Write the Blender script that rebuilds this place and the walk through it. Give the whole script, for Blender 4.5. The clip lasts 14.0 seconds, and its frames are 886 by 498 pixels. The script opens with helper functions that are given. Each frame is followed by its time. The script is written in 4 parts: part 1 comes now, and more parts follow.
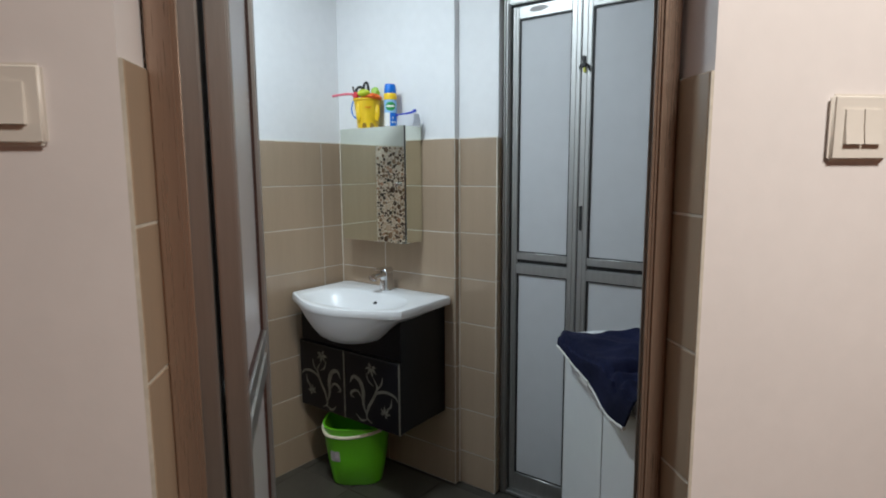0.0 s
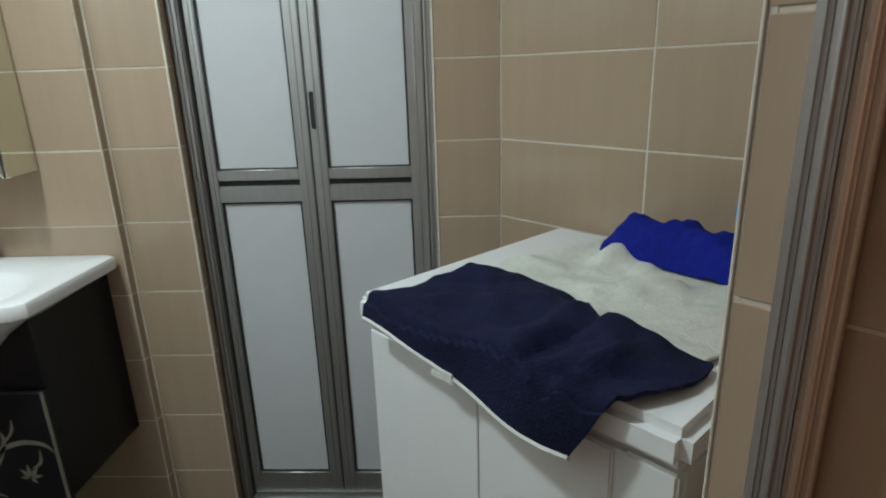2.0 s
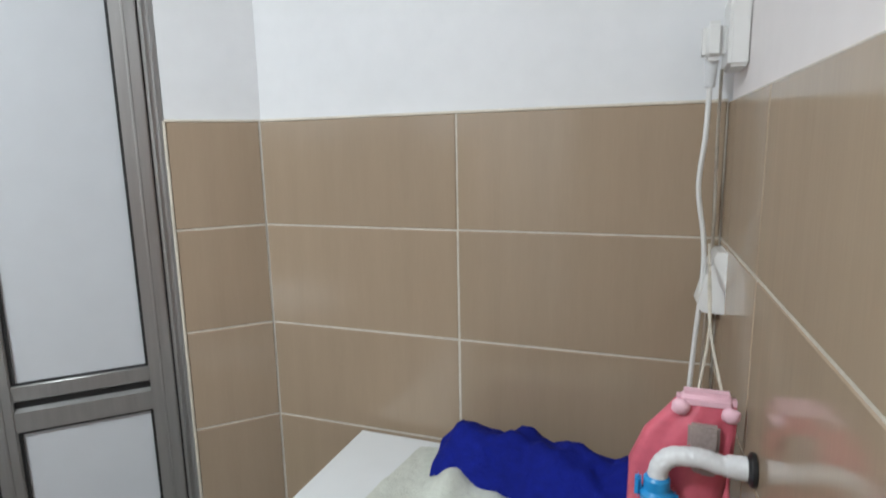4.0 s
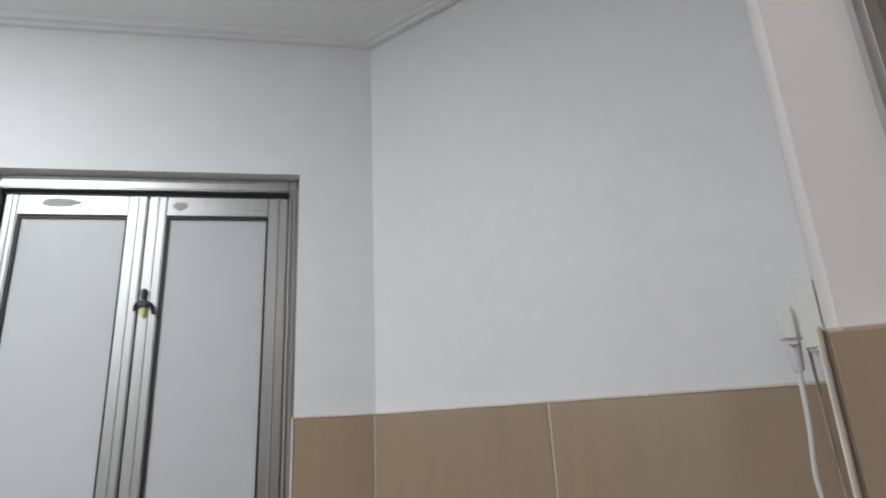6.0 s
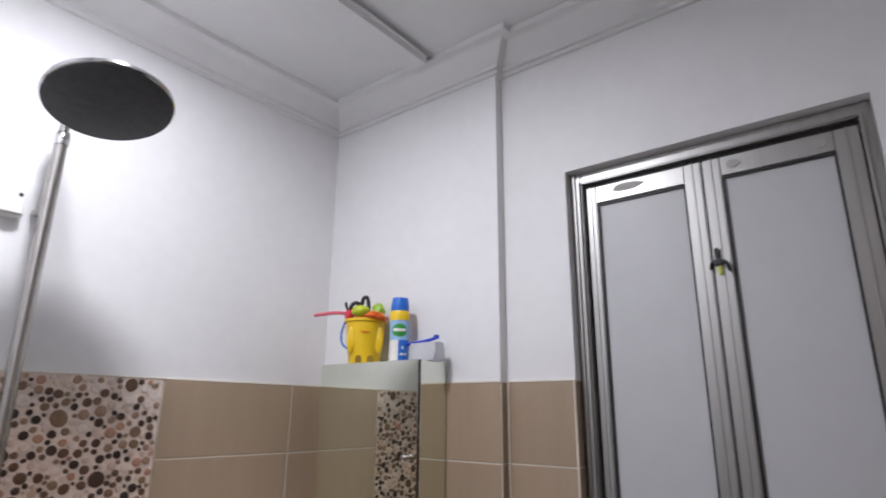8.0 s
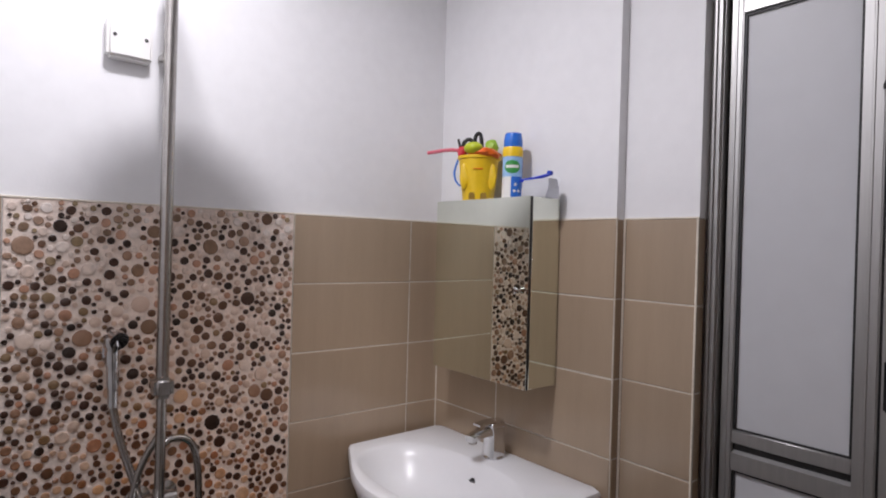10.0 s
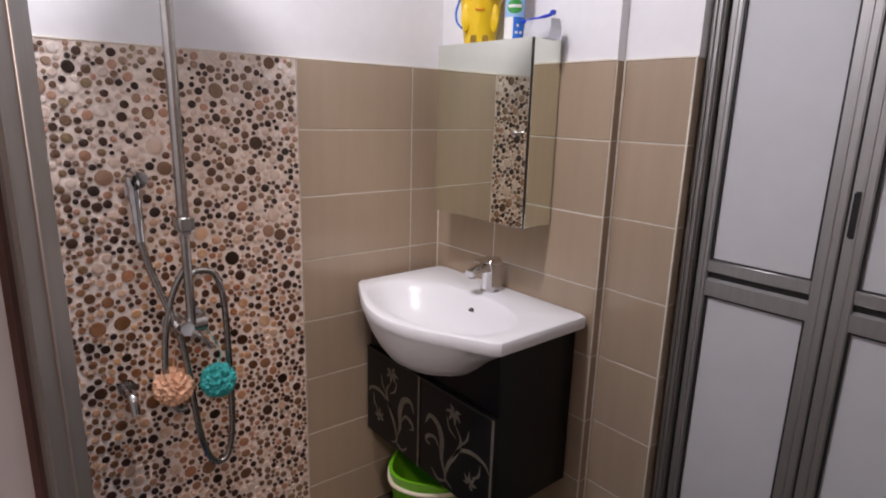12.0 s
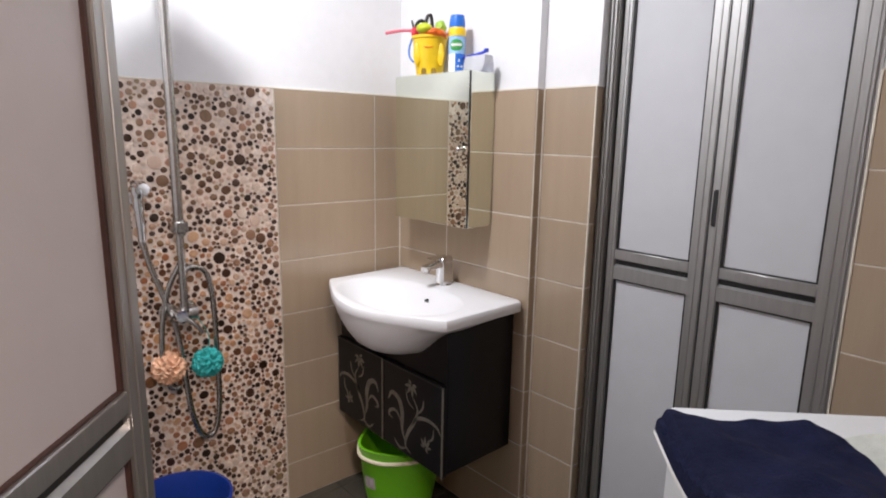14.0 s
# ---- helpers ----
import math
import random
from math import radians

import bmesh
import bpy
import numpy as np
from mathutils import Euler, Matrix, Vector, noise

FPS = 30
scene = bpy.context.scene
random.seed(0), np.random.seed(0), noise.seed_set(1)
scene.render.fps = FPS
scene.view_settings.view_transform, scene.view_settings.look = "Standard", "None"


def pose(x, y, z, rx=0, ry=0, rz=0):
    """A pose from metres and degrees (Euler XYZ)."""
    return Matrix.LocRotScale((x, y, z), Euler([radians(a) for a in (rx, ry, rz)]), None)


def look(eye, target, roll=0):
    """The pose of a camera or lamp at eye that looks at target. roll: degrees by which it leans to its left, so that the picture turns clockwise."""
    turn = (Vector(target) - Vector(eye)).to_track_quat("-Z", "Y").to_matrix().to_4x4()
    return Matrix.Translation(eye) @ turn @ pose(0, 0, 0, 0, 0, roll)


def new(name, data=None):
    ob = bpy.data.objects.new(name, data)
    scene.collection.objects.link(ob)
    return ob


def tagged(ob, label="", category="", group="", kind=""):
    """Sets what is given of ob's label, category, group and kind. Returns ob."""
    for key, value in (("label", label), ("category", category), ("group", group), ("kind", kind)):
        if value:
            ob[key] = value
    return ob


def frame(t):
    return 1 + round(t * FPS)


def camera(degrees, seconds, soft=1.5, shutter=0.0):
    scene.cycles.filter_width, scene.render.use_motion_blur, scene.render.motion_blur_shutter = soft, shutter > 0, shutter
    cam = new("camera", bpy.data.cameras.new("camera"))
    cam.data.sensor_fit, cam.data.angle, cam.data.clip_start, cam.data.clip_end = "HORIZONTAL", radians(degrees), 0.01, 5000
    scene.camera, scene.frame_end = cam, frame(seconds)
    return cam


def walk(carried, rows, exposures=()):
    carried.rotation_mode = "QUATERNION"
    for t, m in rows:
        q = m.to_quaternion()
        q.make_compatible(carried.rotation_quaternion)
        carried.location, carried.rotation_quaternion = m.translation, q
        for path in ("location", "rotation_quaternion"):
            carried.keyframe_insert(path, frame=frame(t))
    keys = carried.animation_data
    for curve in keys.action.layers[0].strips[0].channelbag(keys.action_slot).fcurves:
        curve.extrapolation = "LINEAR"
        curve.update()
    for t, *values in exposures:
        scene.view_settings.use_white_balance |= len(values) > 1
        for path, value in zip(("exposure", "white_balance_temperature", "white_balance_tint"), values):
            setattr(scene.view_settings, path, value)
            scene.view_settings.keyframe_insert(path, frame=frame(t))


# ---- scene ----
cam = camera(75.2, 14.0, soft=1.9, shutter=0.2)
PATH = [
    (0, (2.136, -1.994, 1.366), (0.956, -0.399, 1.096), -0.31),
    (0.5, (2.005, -1.880, 1.347), (1.002, -0.184, 1.010), 0.16),
    (1, (1.830, -1.732, 1.333), (1.192, 0.103, 0.909), -0.72),
    (1.5, (1.709, -1.604, 1.311), (1.397, 0.303, 0.806), -1.31),
    (2, (1.649, -1.434, 1.269), (1.560, 0.466, 0.681), -1.80),
    (2.5, (1.608, -1.325, 1.245), (1.814, 0.526, 0.514), -2.06),
    (3, (1.598, -1.199, 1.308), (2.013, 0.616, 0.566), -3.28),
    (3.5, (1.601, -1.129, 1.389), (2.245, 0.657, 0.760), -2.10),
    (4, (1.579, -1.126, 1.441), (2.401, 0.664, 1.097), -1.20),
    (4.2, (1.591, -1.129, 1.443), (2.436, 0.671, 1.225), -0.70),
    (6.3, (1.667, -1.232, 1.473), (1.856, 0.670, 2.104), -2.50),
    (6.5, (1.652, -1.243, 1.458), (1.712, 0.664, 2.104), -2.05),
    (7, (1.601, -1.263, 1.424), (1.199, 0.572, 2.125), -1.03),
    (7.5, (1.582, -1.297, 1.455), (0.724, 0.406, 2.035), -0.32),
    (8, (1.533, -1.270, 1.422), (0.344, 0.238, 1.968), 0.55),
    (8.2, (1.518, -1.266, 1.421), (0.236, 0.156, 1.932), 0.55),
    (10.3, (1.540, -1.216, 1.418), (-0.002, 0.047, 1.323), 0.80),
    (10.5, (1.523, -1.214, 1.411), (-0.002, 0.053, 1.253), 0.85),
    (11, (1.531, -1.198, 1.389), (-0.005, 0.047, 1.124), 0.70),
    (11.5, (1.537, -1.226, 1.374), (0.041, 0.028, 1.000), 0.97),
    (12, (1.599, -1.270, 1.367), (0.113, -0.033, 0.900), 1.52),
    (12.5, (1.675, -1.269, 1.333), (0.185, -0.062, 0.778), 1.44),
    (13, (1.736, -1.315, 1.328), (0.292, -0.073, 0.755), 1.26),
    (13.5, (1.806, -1.368, 1.326), (0.383, -0.078, 0.794), 1.35),
    (14, (1.884, -1.408, 1.355), (0.432, -0.110, 0.969), 1.01),
]
walk(cam, [(t, look(eye, target, roll)) for t, eye, target, roll in PATH],
     exposures=[(0, -0.12, 5900, 3), (1.0, -0.1, 5850, -8), (1.5, 0.02, 6000, -11), (2.0, 0.34, 6200, -2), (2.5, 0.62, 6200, 8), (3.0, 0.88, 6080, 6),
                (3.5, 0.82, 6050, 5), (4.0, 0.7, 6250, 7), (6.3, 0.1, 6450, 11), (7.5, -0.21, 6480, 18), (8.2, -0.35, 6450, 19), (10.3, -0.37, 6620, 23),
                (11.5, -0.16, 6680, 25), (12.5, 0.2, 6750, 26), (13.5, 0.48, 6700, 21), (14, 0.5, 6600, 18)])

# ---- places shared by the whole plan ----
FLOOR, TILE_TOP, CEIL, COURSE = -0.055, 1.5, 2.5, 0.2
DIAG = Matrix.Translation((1.735, 0.05, 0)) @ Matrix.Rotation(radians(-45), 4, "Z")   # x along the slanted wall, y into it
NY, WX, WS = 0.018, 0.020, -0.505      # basin wall, the corner beside it, and where the shower wall starts to lean
JAMB_R, JAMB_L, SIN, SOUT, CORNER = -0.682, -1.427, 0.837, 0.986, 0.815    # entry opening in that frame

# ---- world and light ----
world = bpy.data.worlds.new("world")
scene.world = world
world.use_nodes = True
world.node_tree.nodes["Background"].inputs[0].default_value = (0.05, 0.05, 0.05, 1)
world.node_tree.nodes["Background"].inputs[1].default_value = 0.2


def area(name, m, size, power, colour, shape="DISK"):
    lamp = bpy.data.lights.new(name, "AREA")
    lamp.shape, lamp.size, lamp.energy, lamp.color = shape, size, power, colour
    ob = new(name, lamp)
    ob.matrix_world = m
    return ob


lamp_ob = area("bathroom_ceiling_light", look((0.63, -0.928, 2.445), (0.631, -0.928, 0)), 0.17, 16.3, (0.93, 0.98, 1.0))
lamp_ob.data.spread = radians(176)
area("hall_ceiling_light", DIAG @ look((2.0, -0.42, 2.44), (2.001, -0.42, 0)), 0.4, 40, (1.0, 0.87, 0.75))

# ---- materials ----


def material(name, colour, rough=0.5, metal=0.0, vary=0.0, scale=8.0, bump=0.0, bump_scale=60.0, coat=0.0, spec=0.5,
             stretch=(1, 1, 1), random=0.0, island=False, colour2=None, rough_vary=0.0):
    """Principled surface whose colour wanders at two scales, with fine relief."""
    mat = bpy.data.materials.new(name)
    mat.use_nodes = True
    nt = mat.node_tree
    nodes, links = nt.nodes, nt.links
    bsdf = nodes["Principled BSDF"]
    bsdf.inputs["Roughness"].default_value = rough
    bsdf.inputs["Metallic"].default_value = metal
    bsdf.inputs["Coat Weight"].default_value = coat
    bsdf.inputs["Coat Roughness"].default_value = 0.08
    bsdf.inputs["Specular IOR Level"].default_value = spec
    bsdf.inputs["Base Color"].default_value = (*colour, 1)
    coord = nodes.new("ShaderNodeTexCoord")
    mapping = nodes.new("ShaderNodeMapping")
    mapping.inputs["Scale"].default_value = stretch
    links.new(coord.outputs["Object"], mapping.inputs["Vector"])
    last = None
    if vary or colour2:
        big, small = nodes.new("ShaderNodeTexNoise"), nodes.new("ShaderNodeTexNoise")
        big.inputs["Scale"].default_value, small.inputs["Scale"].default_value = scale, scale * 9
        big.inputs["Detail"].default_value, small.inputs["Detail"].default_value = 4, 3
        for n in (big, small):
            links.new(mapping.outputs[0], n.inputs["Vector"])
        mix = nodes.new("ShaderNodeMath")
        mix.operation = "MULTIPLY_ADD"
        mix.inputs[1].default_value = 0.4
        links.new(small.outputs[0], mix.inputs[0])
        scaled = nodes.new("ShaderNodeMath")
        scaled.operation = "MULTIPLY"
        scaled.inputs[1].default_value = 0.6
        links.new(big.outputs[0], scaled.inputs[0])
        links.new(scaled.outputs[0], mix.inputs[2])
        ramp = nodes.new("ShaderNodeValToRGB")
        lo = colour2 or tuple(c * (1 - vary) for c in colour)
        hi = colour if colour2 else tuple(min(1, c * (1 + vary)) for c in colour)
        ramp.color_ramp.elements[0].position, ramp.color_ramp.elements[1].position = 0.34, 0.66
        ramp.color_ramp.elements[0].color, ramp.color_ramp.elements[1].color = (*lo, 1), (*hi, 1)
        links.new(mix.outputs[0], ramp.inputs[0])
        last = ramp.outputs[0]
        if rough_vary:
            mr = nodes.new("ShaderNodeMapRange")
            mr.inputs["To Min"].default_value, mr.inputs["To Max"].default_value = max(0.02, rough - rough_vary), rough + rough_vary
            links.new(mix.outputs[0], mr.inputs["Value"])
            links.new(mr.outputs[0], bsdf.inputs["Roughness"])
    if random:
        hsv = nodes.new("ShaderNodeHueSaturation")
        info = nodes.new("ShaderNodeNewGeometry" if island else "ShaderNodeObjectInfo")
        mr = nodes.new("ShaderNodeMapRange")
        mr.inputs["To Min"].default_value, mr.inputs["To Max"].default_value = 1 - random, 1 + random
        links.new(info.outputs["Random Per Island" if island else "Random"], mr.inputs["Value"])
        links.new(mr.outputs[0], hsv.inputs["Value"])
        if last:
            links.new(last, hsv.inputs["Color"])
        else:
            hsv.inputs["Color"].default_value = (*colour, 1)
        last = hsv.outputs[0]
    if last:
        links.new(last, bsdf.inputs["Base Color"])
    if bump:
        tex = nodes.new("ShaderNodeTexNoise")
        tex.inputs["Scale"].default_value, tex.inputs["Detail"].default_value = bump_scale, 4
        links.new(mapping.outputs[0], tex.inputs["Vector"])
        b = nodes.new("ShaderNodeBump")
        b.inputs["Strength"].default_value, b.inputs["Distance"].default_value = bump, 0.004
        links.new(tex.outputs[0], b.inputs["Height"])
        links.new(b.outputs[0], bsdf.inputs["Normal"])
    return mat


def clear(mat, weight):
    mat.node_tree.nodes["Principled BSDF"].inputs["Transmission Weight"].default_value = weight
    return mat


def pebble_material(name, island):
    """Pebbles in cream, grey-brown, umber and salmon, one tone a stone, with grain on each."""
    mat = material(name, (0.5, 0.4, 0.33), 0.32, bump=0.25, bump_scale=90)
    nodes, links = mat.node_tree.nodes, mat.node_tree.links
    info = nodes.new("ShaderNodeNewGeometry" if island else "ShaderNodeObjectInfo")
    ramp = nodes.new("ShaderNodeValToRGB")
    ramp.color_ramp.interpolation = "CONSTANT"
    tones = [(0.0, (0.70, 0.57, 0.49)), (0.12, (0.070, 0.037, 0.025)), (0.30, (0.36, 0.235, 0.165)), (0.42, (0.15, 0.084, 0.052)),
             (0.58, (0.78, 0.69, 0.63)), (0.70, (0.24, 0.155, 0.10)), (0.81, (0.50, 0.29, 0.20)), (0.865, (0.034, 0.020, 0.014)), (0.95, (0.29, 0.21, 0.12))]
    for i, (at, tone) in enumerate(tones):
        e = ramp.color_ramp.elements[i] if i < 2 else ramp.color_ramp.elements.new(at)
        e.position, e.color = at, (*tone, 1)
    links.new(info.outputs["Random Per Island" if island else "Random"], ramp.inputs[0])
    grain = nodes.new("ShaderNodeTexNoise")
    grain.inputs["Scale"].default_value, grain.inputs["Detail"].default_value = 70, 5
    coord = next(n for n in nodes if n.type == "TEX_COORD")
    links.new(coord.outputs["Object"], grain.inputs["Vector"])
    mr = nodes.new("ShaderNodeMapRange")
    mr.inputs["To Min"].default_value, mr.inputs["To Max"].default_value = 0.55, 1.4
    links.new(grain.outputs[0], mr.inputs["Value"])
    hsv = nodes.new("ShaderNodeHueSaturation")
    links.new(ramp.outputs[0], hsv.inputs["Color"])
    links.new(mr.outputs[0], hsv.inputs["Value"])
    # ochre lime staining below the valve; its wide spread also paints in dimmer light
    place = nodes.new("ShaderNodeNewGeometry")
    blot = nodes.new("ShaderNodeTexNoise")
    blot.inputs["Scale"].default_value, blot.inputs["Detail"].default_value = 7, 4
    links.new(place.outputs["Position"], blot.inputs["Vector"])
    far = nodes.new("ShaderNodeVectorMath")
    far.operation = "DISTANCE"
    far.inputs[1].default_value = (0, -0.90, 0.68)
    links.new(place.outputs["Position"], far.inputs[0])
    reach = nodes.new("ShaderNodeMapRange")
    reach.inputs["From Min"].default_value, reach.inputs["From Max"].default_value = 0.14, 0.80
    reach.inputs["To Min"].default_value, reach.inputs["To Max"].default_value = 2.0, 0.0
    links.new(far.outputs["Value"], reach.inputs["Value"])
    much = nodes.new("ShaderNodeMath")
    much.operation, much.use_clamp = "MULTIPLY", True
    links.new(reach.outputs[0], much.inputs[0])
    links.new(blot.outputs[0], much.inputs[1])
    stain_and_shade = nodes.new("ShaderNodeMix")
    stain_and_shade.data_type, stain_and_shade.blend_type = "RGBA", "MULTIPLY"
    stain_and_shade.inputs[7].default_value = (0.74, 0.46, 0.25, 1)
    links.new(much.outputs[0], stain_and_shade.inputs[0])
    links.new(hsv.outputs[0], stain_and_shade.inputs[6])
    links.new(stain_and_shade.outputs[2], nodes["Principled BSDF"].inputs["Base Color"])
    return mat


PLASTER = material("white_wall_paint", (0.80, 0.80, 0.81), 0.55, vary=0.03, scale=3, bump=0.06, bump_scale=140)
HALL_PAINT = material("hall_wall_paint", (0.80, 0.75, 0.74), 0.5, vary=0.03, scale=3, bump=0.035, bump_scale=120)
# made-up brown that gives the door frame its warm reflections
HALL_REFLECTOR = material("brown_hall_reflector", (0.38, 0.16, 0.075), 0.45, vary=0.2, scale=3, stretch=(1, 1, 0.2))
CEILING = material("ceiling_paint", (0.76, 0.76, 0.76), 0.6, vary=0.03, scale=2, bump=0.1, bump_scale=100)
TILE = material("taupe_glazed_tile", (0.388, 0.294, 0.208), 0.12, vary=0.04, scale=5, stretch=(7, 7, 0.5), bump=0.035, bump_scale=16,
                random=0.05, rough_vary=0.05)
JOINT = material("pale_corner_joint", (0.72, 0.66, 0.56), 0.7, vary=0.15, scale=14)
GROUT = material("pale_grout", (0.60, 0.55, 0.47), 0.8, vary=0.18, scale=9)
FLOOR_TILE = material("grey_floor_tile", (0.062, 0.055, 0.043), 0.42, vary=0.2, scale=6, bump=0.15, bump_scale=120, random=0.05, rough_vary=0.1)
FLOOR_GROUT = material("floor_grout", (0.05, 0.044, 0.036), 0.85, vary=0.2)
MORTAR = material("pebble_mortar", (0.80, 0.68, 0.60), 0.75, vary=0.2, scale=30, bump=0.3)
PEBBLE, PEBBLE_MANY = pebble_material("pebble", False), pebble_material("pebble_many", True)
ALU = material("brushed_aluminium", (0.45, 0.445, 0.435), 0.40, metal=0.9, vary=0.08, scale=5, stretch=(12, 12, 0.4), bump=0.02, bump_scale=60, rough_vary=0.06)
# tan aluminium; part of its brown is the hall's warm reflection, painted in
ALU_WARM = material("tan_strip_warm_reflection", (0.36, 0.26, 0.20), 0.28, metal=0.6, vary=0.1, scale=5, stretch=(12, 12, 0.4), rough_vary=0.06)
FROST = material("frosted_panel", (0.58, 0.59, 0.61), 0.42, vary=0.03, scale=2, bump=0.05, bump_scale=300)
FROST_PINK = material("frosted_panel_entry", (0.52, 0.50, 0.51), 0.35, vary=0.03, scale=2, bump=0.05, bump_scale=300)
# gasket black, also put wherever a gap shows only shade
GASKET_GAP_BLACK = material("black_gasket_and_gap_shade", (0.015, 0.015, 0.015), 0.5, vary=0.2)
BROWN_GASKET = material("brown_gasket", (0.05, 0.022, 0.018), 0.5, vary=0.2)
CERAMIC = material("white_glazed_ceramic", (0.82, 0.83, 0.85), 0.3, vary=0.01, coat=0.04)
CHROME = material("chrome", (0.72, 0.72, 0.73), 0.1, metal=1.0, vary=0.04, scale=20, rough_vary=0.05)
# dull hose chrome; its darker grey also paints the shade on pole and mixer
CHROME_DARK = material("dull_shaded_chrome", (0.45, 0.43, 0.41), 0.26, metal=1.0, vary=0.12, scale=30)
BLACK_GLOSS = material("black_lacquer", (0.008, 0.0075, 0.0085), 0.3, vary=0.3, scale=4, rough_vary=0.06, spec=0.22)
MIRROR = material("mirror_silver", (0.76, 0.79, 0.70), 0.015, metal=1.0)
ETCH = material("silver_flower_print", (0.20, 0.185, 0.15), 0.4, metal=0.4, vary=0.3, scale=30)
WHITE_PLASTIC = material("white_plastic", (0.78, 0.77, 0.75), 0.35, vary=0.02)
IVORY_PLASTIC = material("ivory_switch_plastic", (0.74, 0.69, 0.63), 0.35, vary=0.02)
WHITE_ENAMEL = material("white_enamel", (0.76, 0.78, 0.79), 0.22, vary=0.02, scale=3)
BLACK_PLASTIC = material("black_plastic", (0.015, 0.015, 0.016), 0.4, vary=0.2)
DARK_RUBBER = material("dark_nozzle_rubber", (0.045, 0.045, 0.05), 0.55, vary=0.25, scale=60, bump=0.3, bump_scale=200)
GREEN = material("lime_green_plastic", (0.16, 0.55, 0.012), 0.34, vary=0.05, scale=6)
BLUE = material("blue_bucket_plastic", (0.008, 0.035, 0.24), 0.38, vary=0.15, scale=6)
YELLOW = material("yellow_toy_plastic", (0.86, 0.56, 0.012), 0.38, vary=0.05)
ORANGE = material("orange_toy_plastic", (0.9, 0.16, 0.015), 0.38, vary=0.05)
LIME = material("yellow_green_toy_plastic", (0.50, 0.58, 0.02), 0.4, vary=0.05)
RED = material("red_toy_plastic", (0.62, 0.03, 0.05), 0.38, vary=0.05)
TOY_PINK = material("pink_straw_plastic", (0.75, 0.16, 0.22), 0.4, vary=0.05)
CAN_BLUE = material("blue_can_print", (0.02, 0.16, 0.62), 0.28, vary=0.04)
CAN_LIGHT = material("pale_blue_can_print", (0.30, 0.52, 0.78), 0.3, vary=0.08, scale=30)
CAN_GREEN = material("green_emblem_print", (0.03, 0.30, 0.06), 0.35, vary=0.05)
CLEAR = clear(material("clear_film_pouch", (0.86, 0.87, 0.9), 0.3, vary=0.05, scale=20, bump=0.3, bump_scale=30), 0.75)
NAVY = material("navy_terry", (0.008, 0.0105, 0.036), 0.95, vary=0.3, scale=9, bump=0.6, bump_scale=260, spec=0.2)
PALE = material("pale_grey_terry", (0.60, 0.62, 0.56), 0.95, vary=0.12, scale=9, bump=0.6, bump_scale=260, spec=0.2)
ROYAL = material("royal_blue_cloth", (0.006, 0.013, 0.21), 0.9, vary=0.25, scale=8, bump=0.5, bump_scale=240, spec=0.2)
HEM = material("white_hem", (0.68, 0.68, 0.66), 0.9, vary=0.1, bump=0.4, bump_scale=200)
PINK = material("pink_plastic_bag", (0.66, 0.135, 0.19), 0.32, vary=0.12, scale=10, bump=0.5, bump_scale=22)
PALE_PINK = material("pale_pink_fabric", (0.80, 0.50, 0.58), 0.6, vary=0.1)
HOSE_WHITE = material("white_ribbed_hose", (0.70, 0.70, 0.71), 0.4, vary=0.08, scale=30)
SKY = material("sky_blue_connector", (0.03, 0.30, 0.66), 0.35, vary=0.05)
TEAL = material("teal_mesh_sponge", (0.015, 0.34, 0.33), 0.75, vary=0.4, scale=60, bump=0.8, bump_scale=150)
PEACH = material("peach_mesh_sponge", (0.72, 0.42, 0.27), 0.75, vary=0.3, scale=60, bump=0.8, bump_scale=150)
WATER = material("soapy_water", (0.06, 0.16, 0.17), 0.08, vary=0.2, scale=20)

# ---- mesh helpers ----


def box(bm, lo, hi, bevel=0.0, segments=2):
    size = [b - a for a, b in zip(lo, hi)]
    mid = [(a + b) / 2 for a, b in zip(lo, hi)]
    made = bmesh.ops.create_cube(bm, size=1, matrix=Matrix.LocRotScale(mid, None, size))["verts"]
    if bevel:
        edges = list({e for v in made for e in v.link_edges})
        bmesh.ops.bevel(bm, geom=edges, offset=bevel, segments=segments, affect="EDGES", clamp_overlap=True)
    return bm


def boxed(lo, hi, bevel=0.0, segments=2):
    return box(bmesh.new(), lo, hi, bevel, segments)


def rod(bm, a, b, r1, r2=None, sides=20):
    a, b = Vector(a), Vector(b)
    m = Matrix.Translation((a + b) / 2) @ (b - a).to_track_quat("Z", "Y").to_matrix().to_4x4()
    bmesh.ops.create_cone(bm, cap_ends=True, segments=sides, radius1=r1, radius2=r1 if r2 is None else r2, depth=(b - a).length, matrix=m)
    return bm


def rodded(a, b, r1, r2=None, sides=20):
    return rod(bmesh.new(), a, b, r1, r2, sides)


def loft(bm, rings, close=True, caps=(True, True)):
    """Skins a list of rings of equal length."""
    rows = [[bm.verts.new(p) for p in ring] for ring in rings]
    n = len(rows[0])
    for a, b in zip(rows, rows[1:]):
        for i in range(n if close else n - 1):
            j = (i + 1) % n
            bm.faces.new((a[i], a[j], b[j], b[i]))
    if close and caps[0]:
        bm.faces.new(list(reversed(rows[0])))
    if close and caps[1]:
        bm.faces.new(rows[-1])
    return bm


def lathe(profile, sides=32, centre=(0, 0), caps=(True, True)):
    bm = bmesh.new()
    turn = [(math.cos(2 * math.pi * i / sides), math.sin(2 * math.pi * i / sides)) for i in range(sides)]
    loft(bm, [[(centre[0] + r * c, centre[1] + r * s, z) for c, s in turn] for r, z in profile], caps=caps)
    return bm


